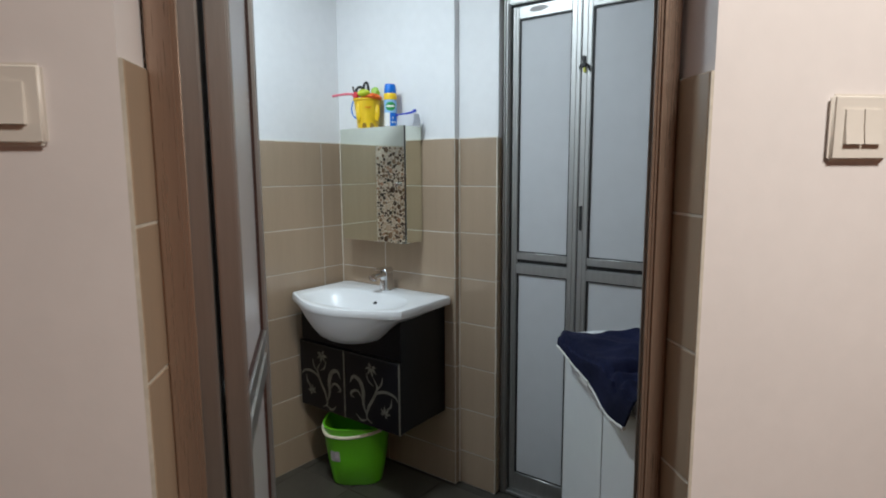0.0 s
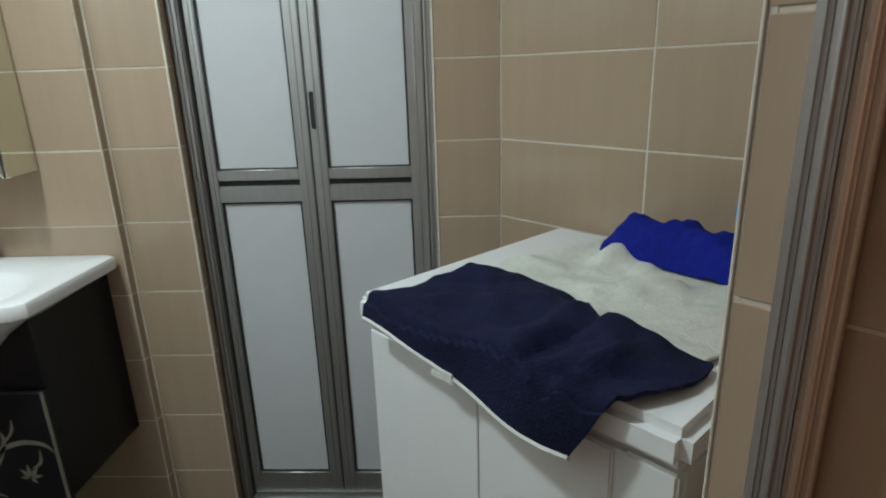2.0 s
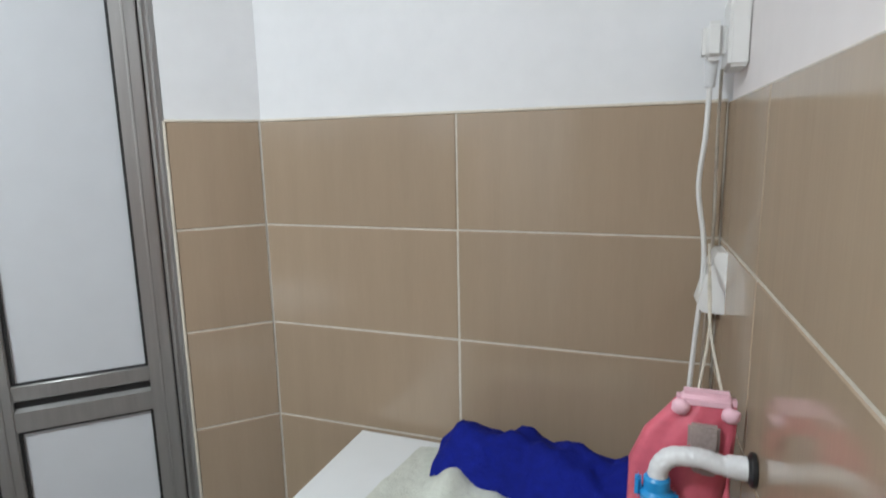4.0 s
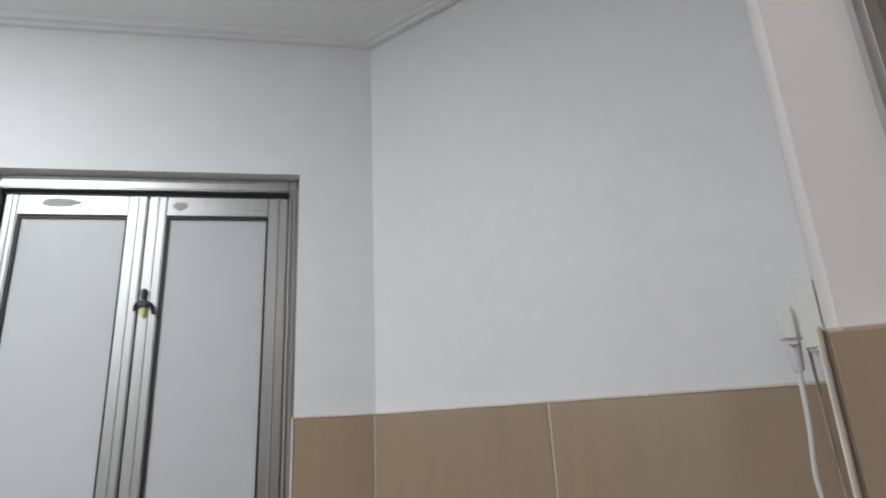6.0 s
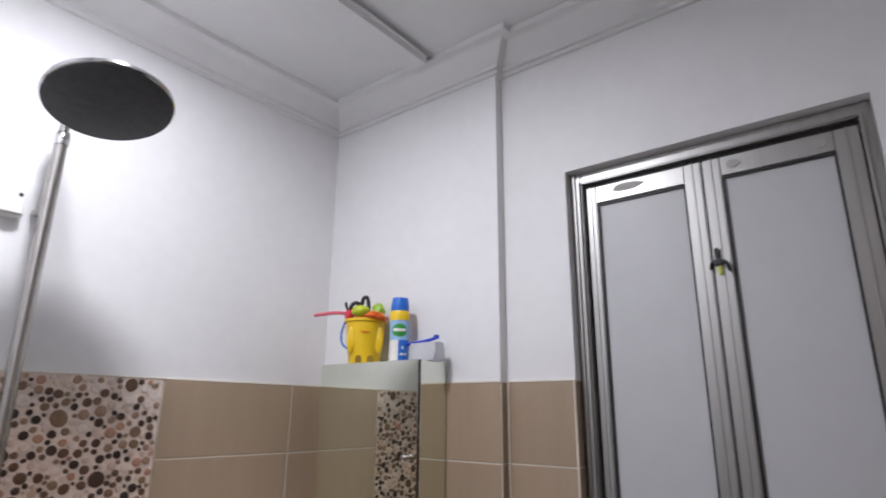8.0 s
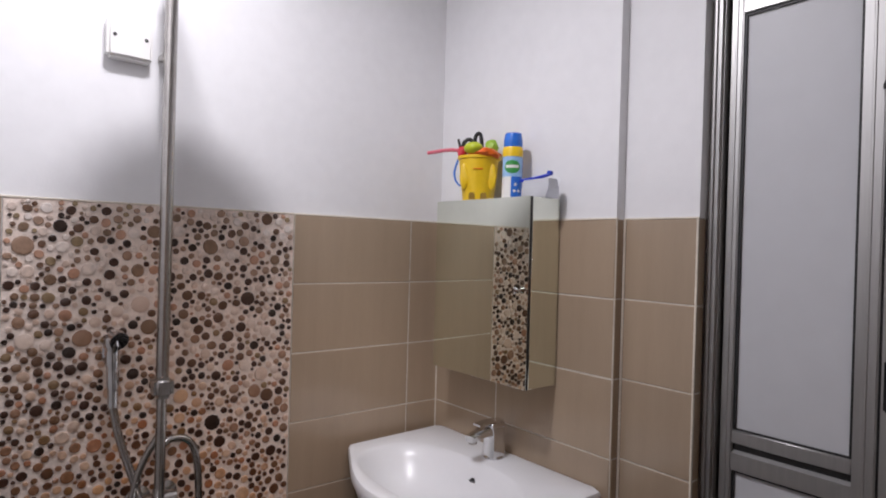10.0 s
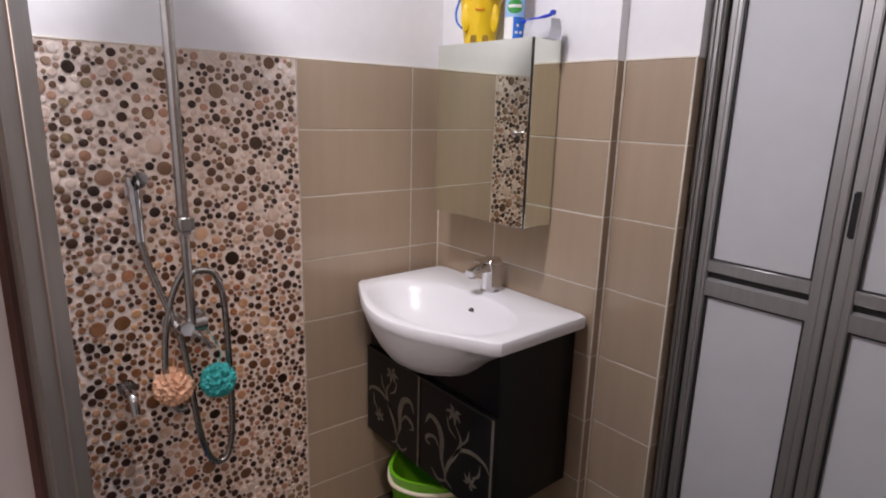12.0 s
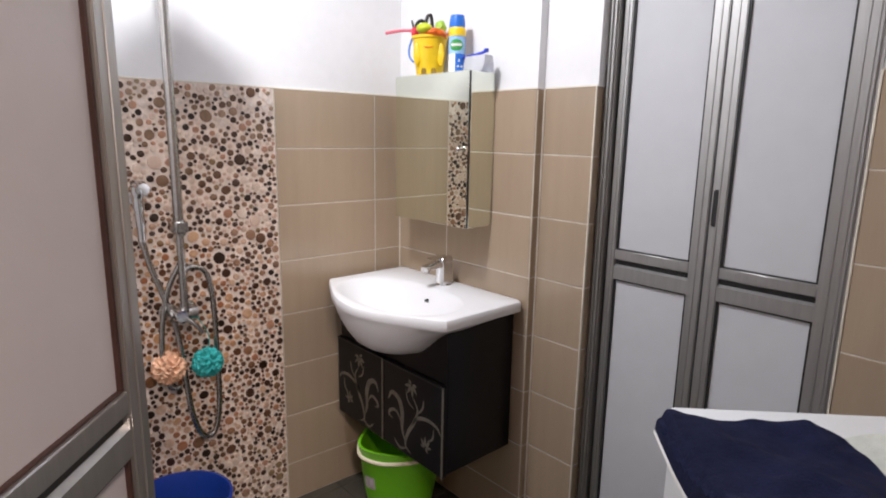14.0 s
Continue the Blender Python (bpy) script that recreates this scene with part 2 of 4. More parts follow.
def smooth_line(points, steps=8):
    """A Catmull-Rom line through the points."""
    p = [Vector(q) for q in points]
    p = [p[0] * 2 - p[1], *p, p[-1] * 2 - p[-2]]
    out = []
    for i in range(1, len(p) - 2):
        for k in range(steps):
            t = k / steps
            out.append(0.5 * (2 * p[i] + (p[i + 1] - p[i - 1]) * t + (2 * p[i - 1] - 5 * p[i] + 4 * p[i + 1] - p[i + 2]) * t * t
                              + (3 * p[i] - p[i - 1] - 3 * p[i + 1] + p[i + 2]) * t ** 3))
    return out + [p[-2]]


def tube(points, radius, sides=10, steps=8, ribs=0.0, pitch=2):
    line = smooth_line(points, steps)
    bm = bmesh.new()
    rings, side = [], None
    for i, q in enumerate(line):
        way = (line[min(i + 1, len(line) - 1)] - line[max(i - 1, 0)]).normalized()
        if side is None:
            side = way.orthogonal().normalized()
        side = (side - way * side.dot(way)).normalized()
        up = way.cross(side)
        r = radius[min(len(radius) - 1, i * len(radius) // len(line))] if isinstance(radius, (list, tuple)) else radius
        r *= 1 + (ribs if i % pitch else 0)
        rings.append([q + (side * math.cos(2 * math.pi * k / sides) + up * math.sin(2 * math.pi * k / sides)) * r for k in range(sides)])
    return loft(bm, rings)


def finish(bm, name, mat, smooth=True):
    bmesh.ops.recalc_face_normals(bm, faces=bm.faces)
    me = bpy.data.meshes.new(name)
    bm.to_mesh(me)
    bm.free()
    me.materials.append(mat)
    if smooth:
        me.shade_smooth()
        me.set_sharp_from_angle(angle=radians(38))
    return me


def part(name, bm, mat, parent, label="", smooth=True):
    ob = new(name, finish(bm, name, mat, smooth))
    ob.parent = parent
    if label:
        tagged(ob, label)
    return ob


def thing(name, label, category, at=None, group=""):
    ob = new(name)
    ob.empty_display_size = 0.05
    if at is not None:
        ob.matrix_world = at
    return tagged(ob, label, category, group)


def solid(name, bm, mat, label, category, kind="", at=None):
    ob = new(name, finish(bm, name, mat))
    if at is not None:
        ob.matrix_world = at
    return tagged(ob, label, category, kind=kind)

# ---- structure ----
TT = 0.006     # tile thickness
LO, HI = FLOOR - 0.1, 2.6
west_plan = [(-0.16, -1.50), (-TT, -1.50), (-TT, WS), (WX - TT, NY + TT), (WX - TT, 0.26), (-0.16, 0.26)]
bm = loft(bmesh.new(), [[(x, y, z) for x, y in west_plan] for z in (LO, HI)])
wall_west = solid("wall_west", bm, PLASTER, "white painted shower wall above pebble and taupe tiling", "wall", "structure")
bm = boxed((WX - TT, NY + TT, LO), (0.713 - TT, 0.26, HI))
box(bm, (0.713 - TT, 0.05 + TT, LO), (0.902 - TT, 0.26, HI))
box(bm, (0.902 - TT, 0.05 + TT, TILE_TOP), (0.902, 0.26, HI))
box(bm, (0.902, 0.05 + TT, 2.047), (1.570, 0.26, HI))
box(bm, (1.570, 0.05 + TT, LO), (1.95, 0.26, HI))
wall_north = solid("wall_north", bm, PLASTER, "white painted wall with taupe tiled lower half", "wall", "structure")
bm = boxed((0.0, TT, LO), (SOUT, 0.15, HI))
wall_east = solid("wall_east", bm, PLASTER, "slanted white painted wall with taupe tiled lower half", "wall", "structure", DIAG)
bm = bmesh.new()
plan = [(CORNER + TT, TT), (SIN + TT, JAMB_R + TT), (SOUT, JAMB_R + TT), (SOUT, TT)]
loft(bm, [[(x, y, z) for x, y in plan] for z in (LO, HI)])
box(bm, (SIN + TT, JAMB_L - TT, 2.06), (SOUT, JAMB_R + TT, HI))
wall_entry = solid("wall_entry", bm, HALL_PAINT, "cream painted wall round the entry doorway", "wall", "structure", DIAG)
wall_entry_left = solid("wall_entry_west", boxed((SIN + TT, -3.2, LO), (SOUT, JAMB_L - TT, HI)), HALL_PAINT,
                        "cream painted hall wall beside the doorway", "wall", "structure", DIAG)
wall_entry_right = solid("wall_entry_east", boxed((SIN + TT, TT, LO), (SOUT, 1.2, HI)), HALL_PAINT,
                         "cream painted hall wall beside the doorway", "wall", "structure", DIAG)
wall_return = solid("wall_return", boxed((0.40, -1.60, LO), (SIN + TT, JAMB_L - 0.02, HI)), PLASTER,
                    "plain white wall behind the folded door", "wall", "structure", DIAG)
bm = boxed((-TT, -1.50, LO), (1.0, -1.33, HI))
wall_south = solid("wall_south", bm, PLASTER, "plain white end wall of the shower", "wall", "structure")
solid("floor", boxed((-0.2, -1.75, FLOOR - 0.1), (2.5, 0.3, FLOOR - 0.004)), FLOOR_GROUT, "dark grey tiled bathroom floor", "floor", "structure")
solid("floor_hall", boxed((SOUT - 0.1, -3.2, FLOOR - 0.1), (3.8, 1.2, FLOOR + 0.02)), FLOOR_TILE, "grey hall floor", "floor", "structure", DIAG)
solid("ceiling", boxed((-0.2, -1.75, CEIL), (2.5, 0.3, CEIL + 0.1)), CEILING, "white painted plaster ceiling", "ceiling", "structure")
solid("ceiling_hall", boxed((SOUT, -3.2, CEIL), (3.8, 1.2, CEIL + 0.1)), CEILING, "white hall ceiling", "ceiling", "structure", DIAG)
# walls added out of view; the brown ones tint reflections in the metal
for n, (lo, hi) in enumerate((((3.6, -3.2, LO), (3.75, 1.2, HI)), ((SOUT, -3.35, LO), (3.75, -3.2, HI)), ((SOUT, 1.2, LO), (3.75, 1.35, HI)))):
    solid("wall_unseen_" + "abc"[n], boxed(lo, hi), HALL_REFLECTOR if n != 1 else HALL_PAINT, "unseen hall wall added to close the hall", "wall", "structure", DIAG)


def cornice(points, at=None):
    """A stepped plaster cornice run along a line of plan points (room on its right)."""
    profile = [(0.0, -0.098), (0.012, -0.098), (0.012, -0.088), (0.02, -0.084), (0.02, -0.072), (0.03, -0.066), (0.062, -0.03), (0.07, -0.022),
               (0.086, -0.018), (0.086, 0.002), (0.0, 0.002)]
    bm = bmesh.new()
    rings = []
    pts = [Vector(p) for p in points]
    for i, p in enumerate(pts):
        before = (p - pts[i - 1]).normalized() if i else None
        after = (pts[i + 1] - p).normalized() if i < len(pts) - 1 else None
        if before is None or after is None:
            w = before or after
            off = Vector((w.y, -w.x))
        else:
            a, b = Vector((before.y, -before.x)), Vector((after.y, -after.x))
            off = (a + b) / (1 + a.dot(b))
        rings.append([(p.x + off.x * u, p.y + off.y * u, CEIL + v) for u, v in profile])
    return loft(bm, rings)


E_DIR = Vector((math.sqrt(0.5), -math.sqrt(0.5)))
NE = Vector((1.735, 0.05 + TT))
SE = NE + E_DIR * (CORNER + TT)
cornice_line = [(-TT, -1.33), (-TT, WS), (WX - TT, NY + TT), (0.713 - TT, NY + TT), (0.713 - TT, 0.05 + TT), tuple(NE), tuple(SE)]
solid("cornice", cornice(cornice_line), CEILING, "stepped white plaster cornice under the ceiling", "cornice", "structure")
solid("ceiling_trim", boxed((0.425, -1.33, CEIL - 0.034), (0.535, -0.062, CEIL + 0.002), 0.022, 4), CEILING,
      "white cover strip across the ceiling", "trim", "structure")

# ---- folding doors ----
def door_leaf(parent, at, w, g0, g1, panel, gasket, z0=FLOOR + 0.025, ztop=2.008, handle=None):
    """One aluminium leaf with two frosted panels; x from 0 to w, faces -y. g0, g1: the panels' sides."""
    leaf = new("leaf")
    leaf.empty_display_size = 0.05
    leaf.parent, leaf.matrix_basis = parent, at
    t = 0.03

    def p(name, lo, hi, mat=ALU, bevel=0.002, label=""):
        return part(name, boxed(lo, hi, bevel, 1), mat, leaf, label)
    for a, b in ((0.0, g0), (g1, w)):
        bm = boxed((a, 0, z0), (b, t, ztop), 0.0025, 2)
        mid = (a + b) / 2
        box(bm, (mid - 0.0025, -0.0022, z0 + 0.001), (mid + 0.0025, 0.004, ztop - 0.001), 0.001, 1)
        part("stile", bm, ALU, leaf)
    for name, a, b in (("top_rail", 1.960, ztop - 0.0005), ("bottom_rail", z0, 0.045)):
        p(name, (g0, 0.001, a), (g1, t - 0.001, b))
    p("middle_rail", (g0, 0.001, 0.997), (g1, t - 0.001, 1.027))
    # black strip stands for the shade between the rails
    p("groove_shade", (g0, 0.011, 0.978), (g1, t - 0.003, 0.997), GASKET_GAP_BLACK, 0)
    bm = bmesh.new()
    prof = [(0.002, 0.937), (t - 0.001, 0.937), (t - 0.001, 0.979), (0.0105, 0.981), (0.002, 0.975)]
    loft(bm, [[(x, y, z) for y, z in prof] for x in (g0, g1)])
    part("ledge_rail", bm, ALU, leaf)
    for za, zb in ((1.027, 1.960), (0.045, 0.937)):
        p("panel", (g0 + 0.003, 0.012, za + 0.003), (g1 - 0.003, 0.018, zb - 0.003), panel, 0, "frosted white panel")
        k, bm = 0.0055, bmesh.new()
        for lo, hi in (((g0, 0.006, za), (g0 + k, 0.02, zb)), ((g1 - k, 0.006, za), (g1, 0.02, zb)),
                       ((g0 + k, 0.006, za), (g1 - k, 0.02, za + k * 0.6)), ((g0 + k, 0.006, zb - k), (g1 - k, 0.02, zb))):
            box(bm, lo, hi)
        part("gasket", bm, gasket, leaf, "thin black rubber bead", smooth=False)
    if handle:
        hx, h0, h1 = handle
        bm = boxed((hx - 0.008, -0.004, h0), (hx + 0.008, 0.002, h1), 0.0035, 2)
        part("finger_pull", bm, BLACK_PLASTIC, leaf, "slim black recessed pull")
    return leaf


door = thing("door_1", "closed aluminium bifold door with frosted panels", "door")
door["kind"] = "structure"
bm = boxed((0.903, 0.088, FLOOR), (0.932, 0.17, 2.046), 0.003)
box(bm, (0.911, 0.082, FLOOR), (0.917, 0.090, 2.045), 0.001, 1)
box(bm, (0.924, 0.082, FLOOR), (0.929, 0.090, 2.02), 0.001, 1)
part("frame_post", bm, ALU, door)
bm = boxed((1.545, 0.088, FLOOR), (1.569, 0.17, 2.046), 0.003)
box(bm, (1.557, 0.082, FLOOR), (1.562, 0.090, 2.045), 0.001, 1)
box(bm, (1.548, 0.082, FLOOR), (1.552, 0.090, 2.02), 0.001, 1)
part("frame_post", bm, ALU, door)
bm = boxed((0.932, 0.088, 2.016), (1.545, 0.17, 2.046), 0.003)
part("frame_head", bm, ALU, door, "scuffed aluminium head rail with flaking paint")
# black bar drawn for the shade above the leaves
part("track", boxed((0.932, 0.108, 2.006), (1.545, 0.13, 2.0155)), GASKET_GAP_BLACK, door, "black bar for the shade in the head gap")
part("threshold", boxed((0.932, 0.088, FLOOR), (1.545, 0.17, FLOOR + 0.014), 0.003), ALU, door)
part("threshold_rail", boxed((0.932, 0.118, FLOOR + 0.014), (1.545, 0.126, FLOOR + 0.022), 0.001), ALU, door)
# black sheet added so that the back of the door stays dark
part("backing", boxed((0.903, 0.172, FLOOR), (1.569, 0.18, 2.046)), GASKET_GAP_BLACK, door, "black sheet added for the dark behind the leaves")
leaf_a = door_leaf(door, Matrix.Translation((0.937, 0.108, 0)), 0.291, 0.026, 0.253, FROST, GASKET_GAP_BLACK)
leaf_b = door_leaf(door, Matrix.Translation((1.233, 0.108, 0)), 0.308, 0.038, 0.264, FROST, GASKET_GAP_BLACK, handle=(0.0125, 1.132, 1.229))
# black strip drawn for the shade between the two leaves
part("hinge_gap_shade", boxed((1.2282, 0.114, FLOOR + 0.03), (1.2328, 0.132, 2.0)), GASKET_GAP_BLACK, door)
for px, pz, pw in ((1.05, 1.99, 0.045), (1.30, 1.985, 0.018), (1.47, 1.985, 0.016)):
    bm = bmesh.new()
    outline = [(px + pw * math.cos(a) * random.uniform(0.7, 1), 0.1072, pz + 0.012 * math.sin(a) * random.uniform(0.6, 1)) for a in np.linspace(0, 6, 14)]
    loft(bm, [outline, [(x, 0.1085, z) for x, y, z in outline]])
    part("paint_patch", bm, material("old_paint_patch", (0.46, 0.45, 0.44), 0.6, vary=0.1), door, "flaked grey paint patch")

latch = thing("door_latch", "small black sliding latch hook on the door stile", "latch")
bm = boxed((1.243, 0.092, 1.715), (1.269, 0.109, 1.735), 0.004)
box(bm, (1.248, 0.094, 1.735), (1.262, 0.108, 1.768), 0.004)
part("body", bm, BLACK_PLASTIC, latch)
latch.matrix_world = Matrix.Translation((1.244, 0.108, 1.757)) @ Matrix.Scale(0.8, 4) @ Matrix.Translation((-1.256, -0.108, -1.729))
part("hook", tube([(1.247, 0.100, 1.728), (1.238, 0.100, 1.724), (1.235, 0.100, 1.712), (1.236, 0.100, 1.706)], 0.0042, 8), BLACK_PLASTIC, latch)
part("hook", tube([(1.266, 0.100, 1.728), (1.277, 0.100, 1.722), (1.281, 0.100, 1.706), (1.284, 0.100, 1.697)], 0.0042, 8), BLACK_PLASTIC, latch)
part("tab", boxed((1.252, 0.096, 1.690), (1.264, 0.107, 1.716), 0.003), material("yellow_tab", (0.66, 0.68, 0.12), 0.4, vary=0.1), latch, "yellow-green plastic tab")

entry = thing("door_2", "open aluminium bifold door folded against the jamb", "door", DIAG)
entry["kind"] = "structure"
for name, y0, y1 in (("frame_post", JAMB_R - 0.032, JAMB_R), ("frame_post", JAMB_L, JAMB_L + 0.036)):
    bm = boxed((0.872, y0 + (0.006 if y0 > -1 else 0), FLOOR), (0.8815, y1 - (0 if y0 > -1 else 0.006), 2.055), 0.003)
    box(bm, (0.8845, y0, FLOOR), (0.897, y1, 2.055), 0.002)
    box(bm, (0.8815, y0 + 0.012, FLOOR), (0.8845, y1 - 0.012, 2.05))
    inner = y0 - 0.004 if y0 > -1 else y1 + 0.004
    box(bm, (0.889, min(inner, y0 + 0.01), FLOOR), (0.892, max(inner, y1 - 0.01), 2.05), 0.001, 1)
    post = part(name, bm, ALU, entry)
    bm = boxed((0.8975, y0, FLOOR), (0.912, y1, 2.055), 0.004)
    box(bm, (0.902, min(inner, y0 + 0.01), FLOOR), (0.906, max(inner, y1 - 0.01), 2.05), 0.001, 1)
    part("outer_trim", bm, ALU_WARM, post, "glossy tan outer frame strip with the warm hall reflection in its colour")
part("frame_head", boxed((0.862, JAMB_L + 0.036, 2.02), (0.912, JAMB_R - 0.032, 2.055), 0.004), ALU, entry)
part("threshold", boxed((0.862, JAMB_L + 0.036, FLOOR), (0.912, JAMB_R - 0.032, FLOOR + 0.012), 0.003), ALU, entry)
turn = Matrix.Rotation(radians(180), 4, "Z")
FOLD = Matrix.Translation((0.897, -1.36, 0)) @ Matrix.Rotation(radians(4.8), 4, "Z") @ Matrix.Translation((-0.897, 1.36, 0))
door_leaf(entry, FOLD @ Matrix.Translation((0.897, -1.326, 0)) @ turn, 0.465, 0.022, 0.420, FROST_PINK, BROWN_GASKET)
door_leaf(entry, FOLD @ Matrix.Translation((0.432, -1.394, 0)), 0.465, 0.045, 0.420, FROST_PINK, BROWN_GASKET)


def switch_plate(y0, y1, z0, z1, rockers, label):
    plate = thing("light_switch", label, "switch", DIAG)
    part("plate", boxed((SOUT, y0, z0), (SOUT + 0.011, y1, z1), 0.005, 3), IVORY_PLASTIC, plate)
    m, n = 0.018, rockers
    step = (y1 - y0 - 2 * m) / n
    for i in range(n):
        a = y0 + m + i * step
        bm = bmesh.new()
        za, zb = z0 + 0.024, z1 - 0.022
        loft(bm, [[(SOUT + 0.010, a + 0.0006, z), (SOUT + 0.010, a + step - 0.0006, z), (SOUT + d, a + step - 0.0012, z), (SOUT + d, a + 0.0012, z)]
                  for z, d in ((za, 0.0175), ((za + zb) / 2, 0.0145), (zb, 0.0135))])
        part("rocker", bm, IVORY_PLASTIC, plate)
    return plate


switch_plate(-0.500, -0.404, 1.376, 1.470, 2, "cream double rocker switch on the hall wall")
plate = switch_plate(-1.608, -1.512, 1.397, 1.490, 1, "cream single rocker switch on the hall wall")
part("indicator", boxed((SOUT + 0.0172, -1.572, 1.427), (SOUT + 0.0186, -1.566, 1.4295)), RED, plate, "tiny red mark")

# ---- basin corner ----
def polar(outline, centre, n):
    """Radius of a closed outline round its centre at n even angles."""
    pts = []
    for (x0, y0), (x1, y1) in zip(outline, outline[1:] + outline[:1]):
        for k in range(24):
            pts.append((x0 + (x1 - x0) * k / 24 - centre[0], y0 + (y1 - y0) * k / 24 - centre[1]))
    ang = np.array([math.atan2(y, x) for x, y in pts])
    rad = np.array([math.hypot(x, y) for x, y in pts])
    order = np.argsort(ang)
    at = np.linspace(-math.pi, math.pi, n, endpoint=False)
    return at, np.interp(at, ang[order], rad[order], period=2 * math.pi)


vanity = thing("vanity_cabinet", "black lacquered wall-hung vanity cabinet with silver flowers", "cabinet", Matrix.Translation((-0.004, 0.016, 0)))
for name, lo, hi in (("side_panel", (0.058, -0.300, 0.288), (0.074, -0.004, 0.785)), ("side_panel", (0.648, -0.300, 0.288), (0.664, -0.004, 0.785)),
                     ("base_panel", (0.074, -0.300, 0.288), (0.648, -0.004, 0.304))):
    part(name, boxed(lo, hi, 0.0015, 1), BLACK_GLOSS, vanity)
notch = [(0.27, 0.785), (0.25, 0.762), (0.22, 0.730), (0.18, 0.702), (0.12, 0.684), (0.0, 0.679)]
outline = [(0.0585, 0.594), (0.6635, 0.594), (0.6635, 0.785)] + [(0.365 + x, z) for x, z in notch] + [(0.365 - x, z) for x, z in reversed(notch[:-1])] + [(0.0585, 0.785)]
part("front_fascia", loft(bmesh.new(), [[(x, y, z) for x, z in outline] for y in (-0.3045, -0.3005)]), BLACK_GLOSS, vanity, smooth=False)
for x0, x1, flip in ((0.056, 0.350, False), (0.354, 0.668, True)):
    leafd = part("cabinet_door", boxed((x0, -0.319, 0.284), (x1, -0.3025, 0.592), 0.002), BLACK_GLOSS, vanity, "black glossy door with flower print")
    part("edge_strip", boxed((x1 - 0.008, -0.3215, 0.284), (x1 + 0.001, -0.3185, 0.592), 0.001), ETCH, leafd, "silver edge strip")
    part("top_strip", boxed((x0, -0.3212, 0.586), (x1 - 0.008, -0.3185, 0.592), 0.001), BLACK_PLASTIC, leafd)
    bm = bmesh.new()

    def ribbon(points, width):
        line = smooth_line([(x0 + (1 - u if flip else u) * (x1 - x0), 0, 0.284 + v * 0.308) for u, v in points], 8)
        left, right = [], []
        for i, q in enumerate(line):
            way = (line[min(i + 1, len(line) - 1)] - line[max(i - 1, 0)]).normalized()
            w = 0.95 * width * (0.2 + math.sin(math.pi * (i + 0.5) / len(line)))
            left.append((q.x - way.z * w, -0.3203, q.z + way.x * w))
            right.append((q.x + way.z * w, -0.3203, q.z - way.x * w))
        loft(bm, [left, right], close=False)

    def lily(u, v, size, droop):
        """Six pointed petals of uneven length fanned out from one side."""
        cx, cz = x0 + (1 - u if flip else u) * (x1 - x0), 0.284 + v * 0.308
        for turn_, long_ in ((-1.9, 0.62), (-1.05, 0.85), (-0.35, 1.0), (0.35, 0.95), (1.05, 0.85), (2.1, 0.55)):
            a = droop + turn_
            a = math.pi - a if flip else a
            pts = []
            for f, w in ((0.06, 0), (0.34, 0.13), (0.62, 0.12), (1, 0), (0.62, -0.12), (0.34, -0.13)):
                f *= long_
                pts.append(bm.verts.new((cx + size * (f * math.cos(a) - w * math.sin(a)), -0.3206, cz + size * (f * math.sin(a) + w * math.cos(a)))))
            bm.faces.new(pts)
    lily(0.50, 0.86, 0.046, -1.35)
    lily(0.27, 0.24, 0.040, 1.9)
    ribbon([(0.47, 0.72), (0.40, 0.60), (0.46, 0.44), (0.56, 0.28), (0.60, 0.12), (0.50, 0.05)], 0.0062)
    ribbon([(0.50, 0.38), (0.42, 0.50), (0.26, 0.56), (0.10, 0.54), (0.03, 0.47)], 0.0058)
    ribbon([(0.60, 0.14), (0.66, 0.30), (0.66, 0.48), (0.72, 0.62), (0.84, 0.66), (0.91, 0.56)], 0.0095)
    ribbon([(0.68, 0.36), (0.76, 0.46), (0.86, 0.44), (0.90, 0.38), (0.83, 0.35)], 0.0055)
    ribbon([(0.57, 0.10), (0.70, 0.05), (0.80, 0.12)], 0.0045)
    ribbon([(0.46, 0.60), (0.56, 0.66), (0.60, 0.78)], 0.0032)
    ribbon([(0.40, 0.56), (0.32, 0.66), (0.30, 0.76)], 0.0036)
    ribbon([(0.14, 0.50), (0.16, 0.38), (0.24, 0.32)], 0.0036)
    part("flower_print", bm, ETCH, leafd, "silver flower and scroll print", smooth=False)

basin = thing("washbasin", "white ceramic washbasin with a bulging rounded bowl", "washbasin")
C = (0.371, -0.215)
half, back, wing, nose = 0.326, 0.016, -0.334, 0.122
out = [(C[0] - half, back), (C[0] - half, wing)]
for k in range(1, 24):
    u = -1 + 2 * k / 24
    out.append((C[0] + half * 0.985 * u, wing - 0.006 - nose * (max(0.0, math.cos(u * math.pi / 2)) ** 1.2)))
out += [(C[0] + half, wing), (C[0] + half, back)]
N = 96
at, rad = polar(out, C, N)


def ring(scale, z, dx=0.0, dy=0.0):
    return [(C[0] + dx + math.cos(a) * r * scale, min(0.016, C[1] + dy + math.sin(a) * r * scale), z) for a, r in zip(at, rad)]


def oval(rx, ry, z, dy=0.0, power=2.0):
    pts = []
    for a in at:
        c, s = math.cos(a), math.sin(a)
        k = (abs(c / rx) ** power + abs(s / ry) ** power) ** (-1 / power)
        pts.append((C[0] + c * k, C[1] + dy + s * k, z))
    return pts


def inset(ringed, d):
    return [(C[0] + (x - C[0]) * (1 - d / math.hypot(x - C[0], y - C[1])), C[1] + (y - C[1]) * (1 - d / math.hypot(x - C[0], y - C[1])), z) for x, y, z in ringed]


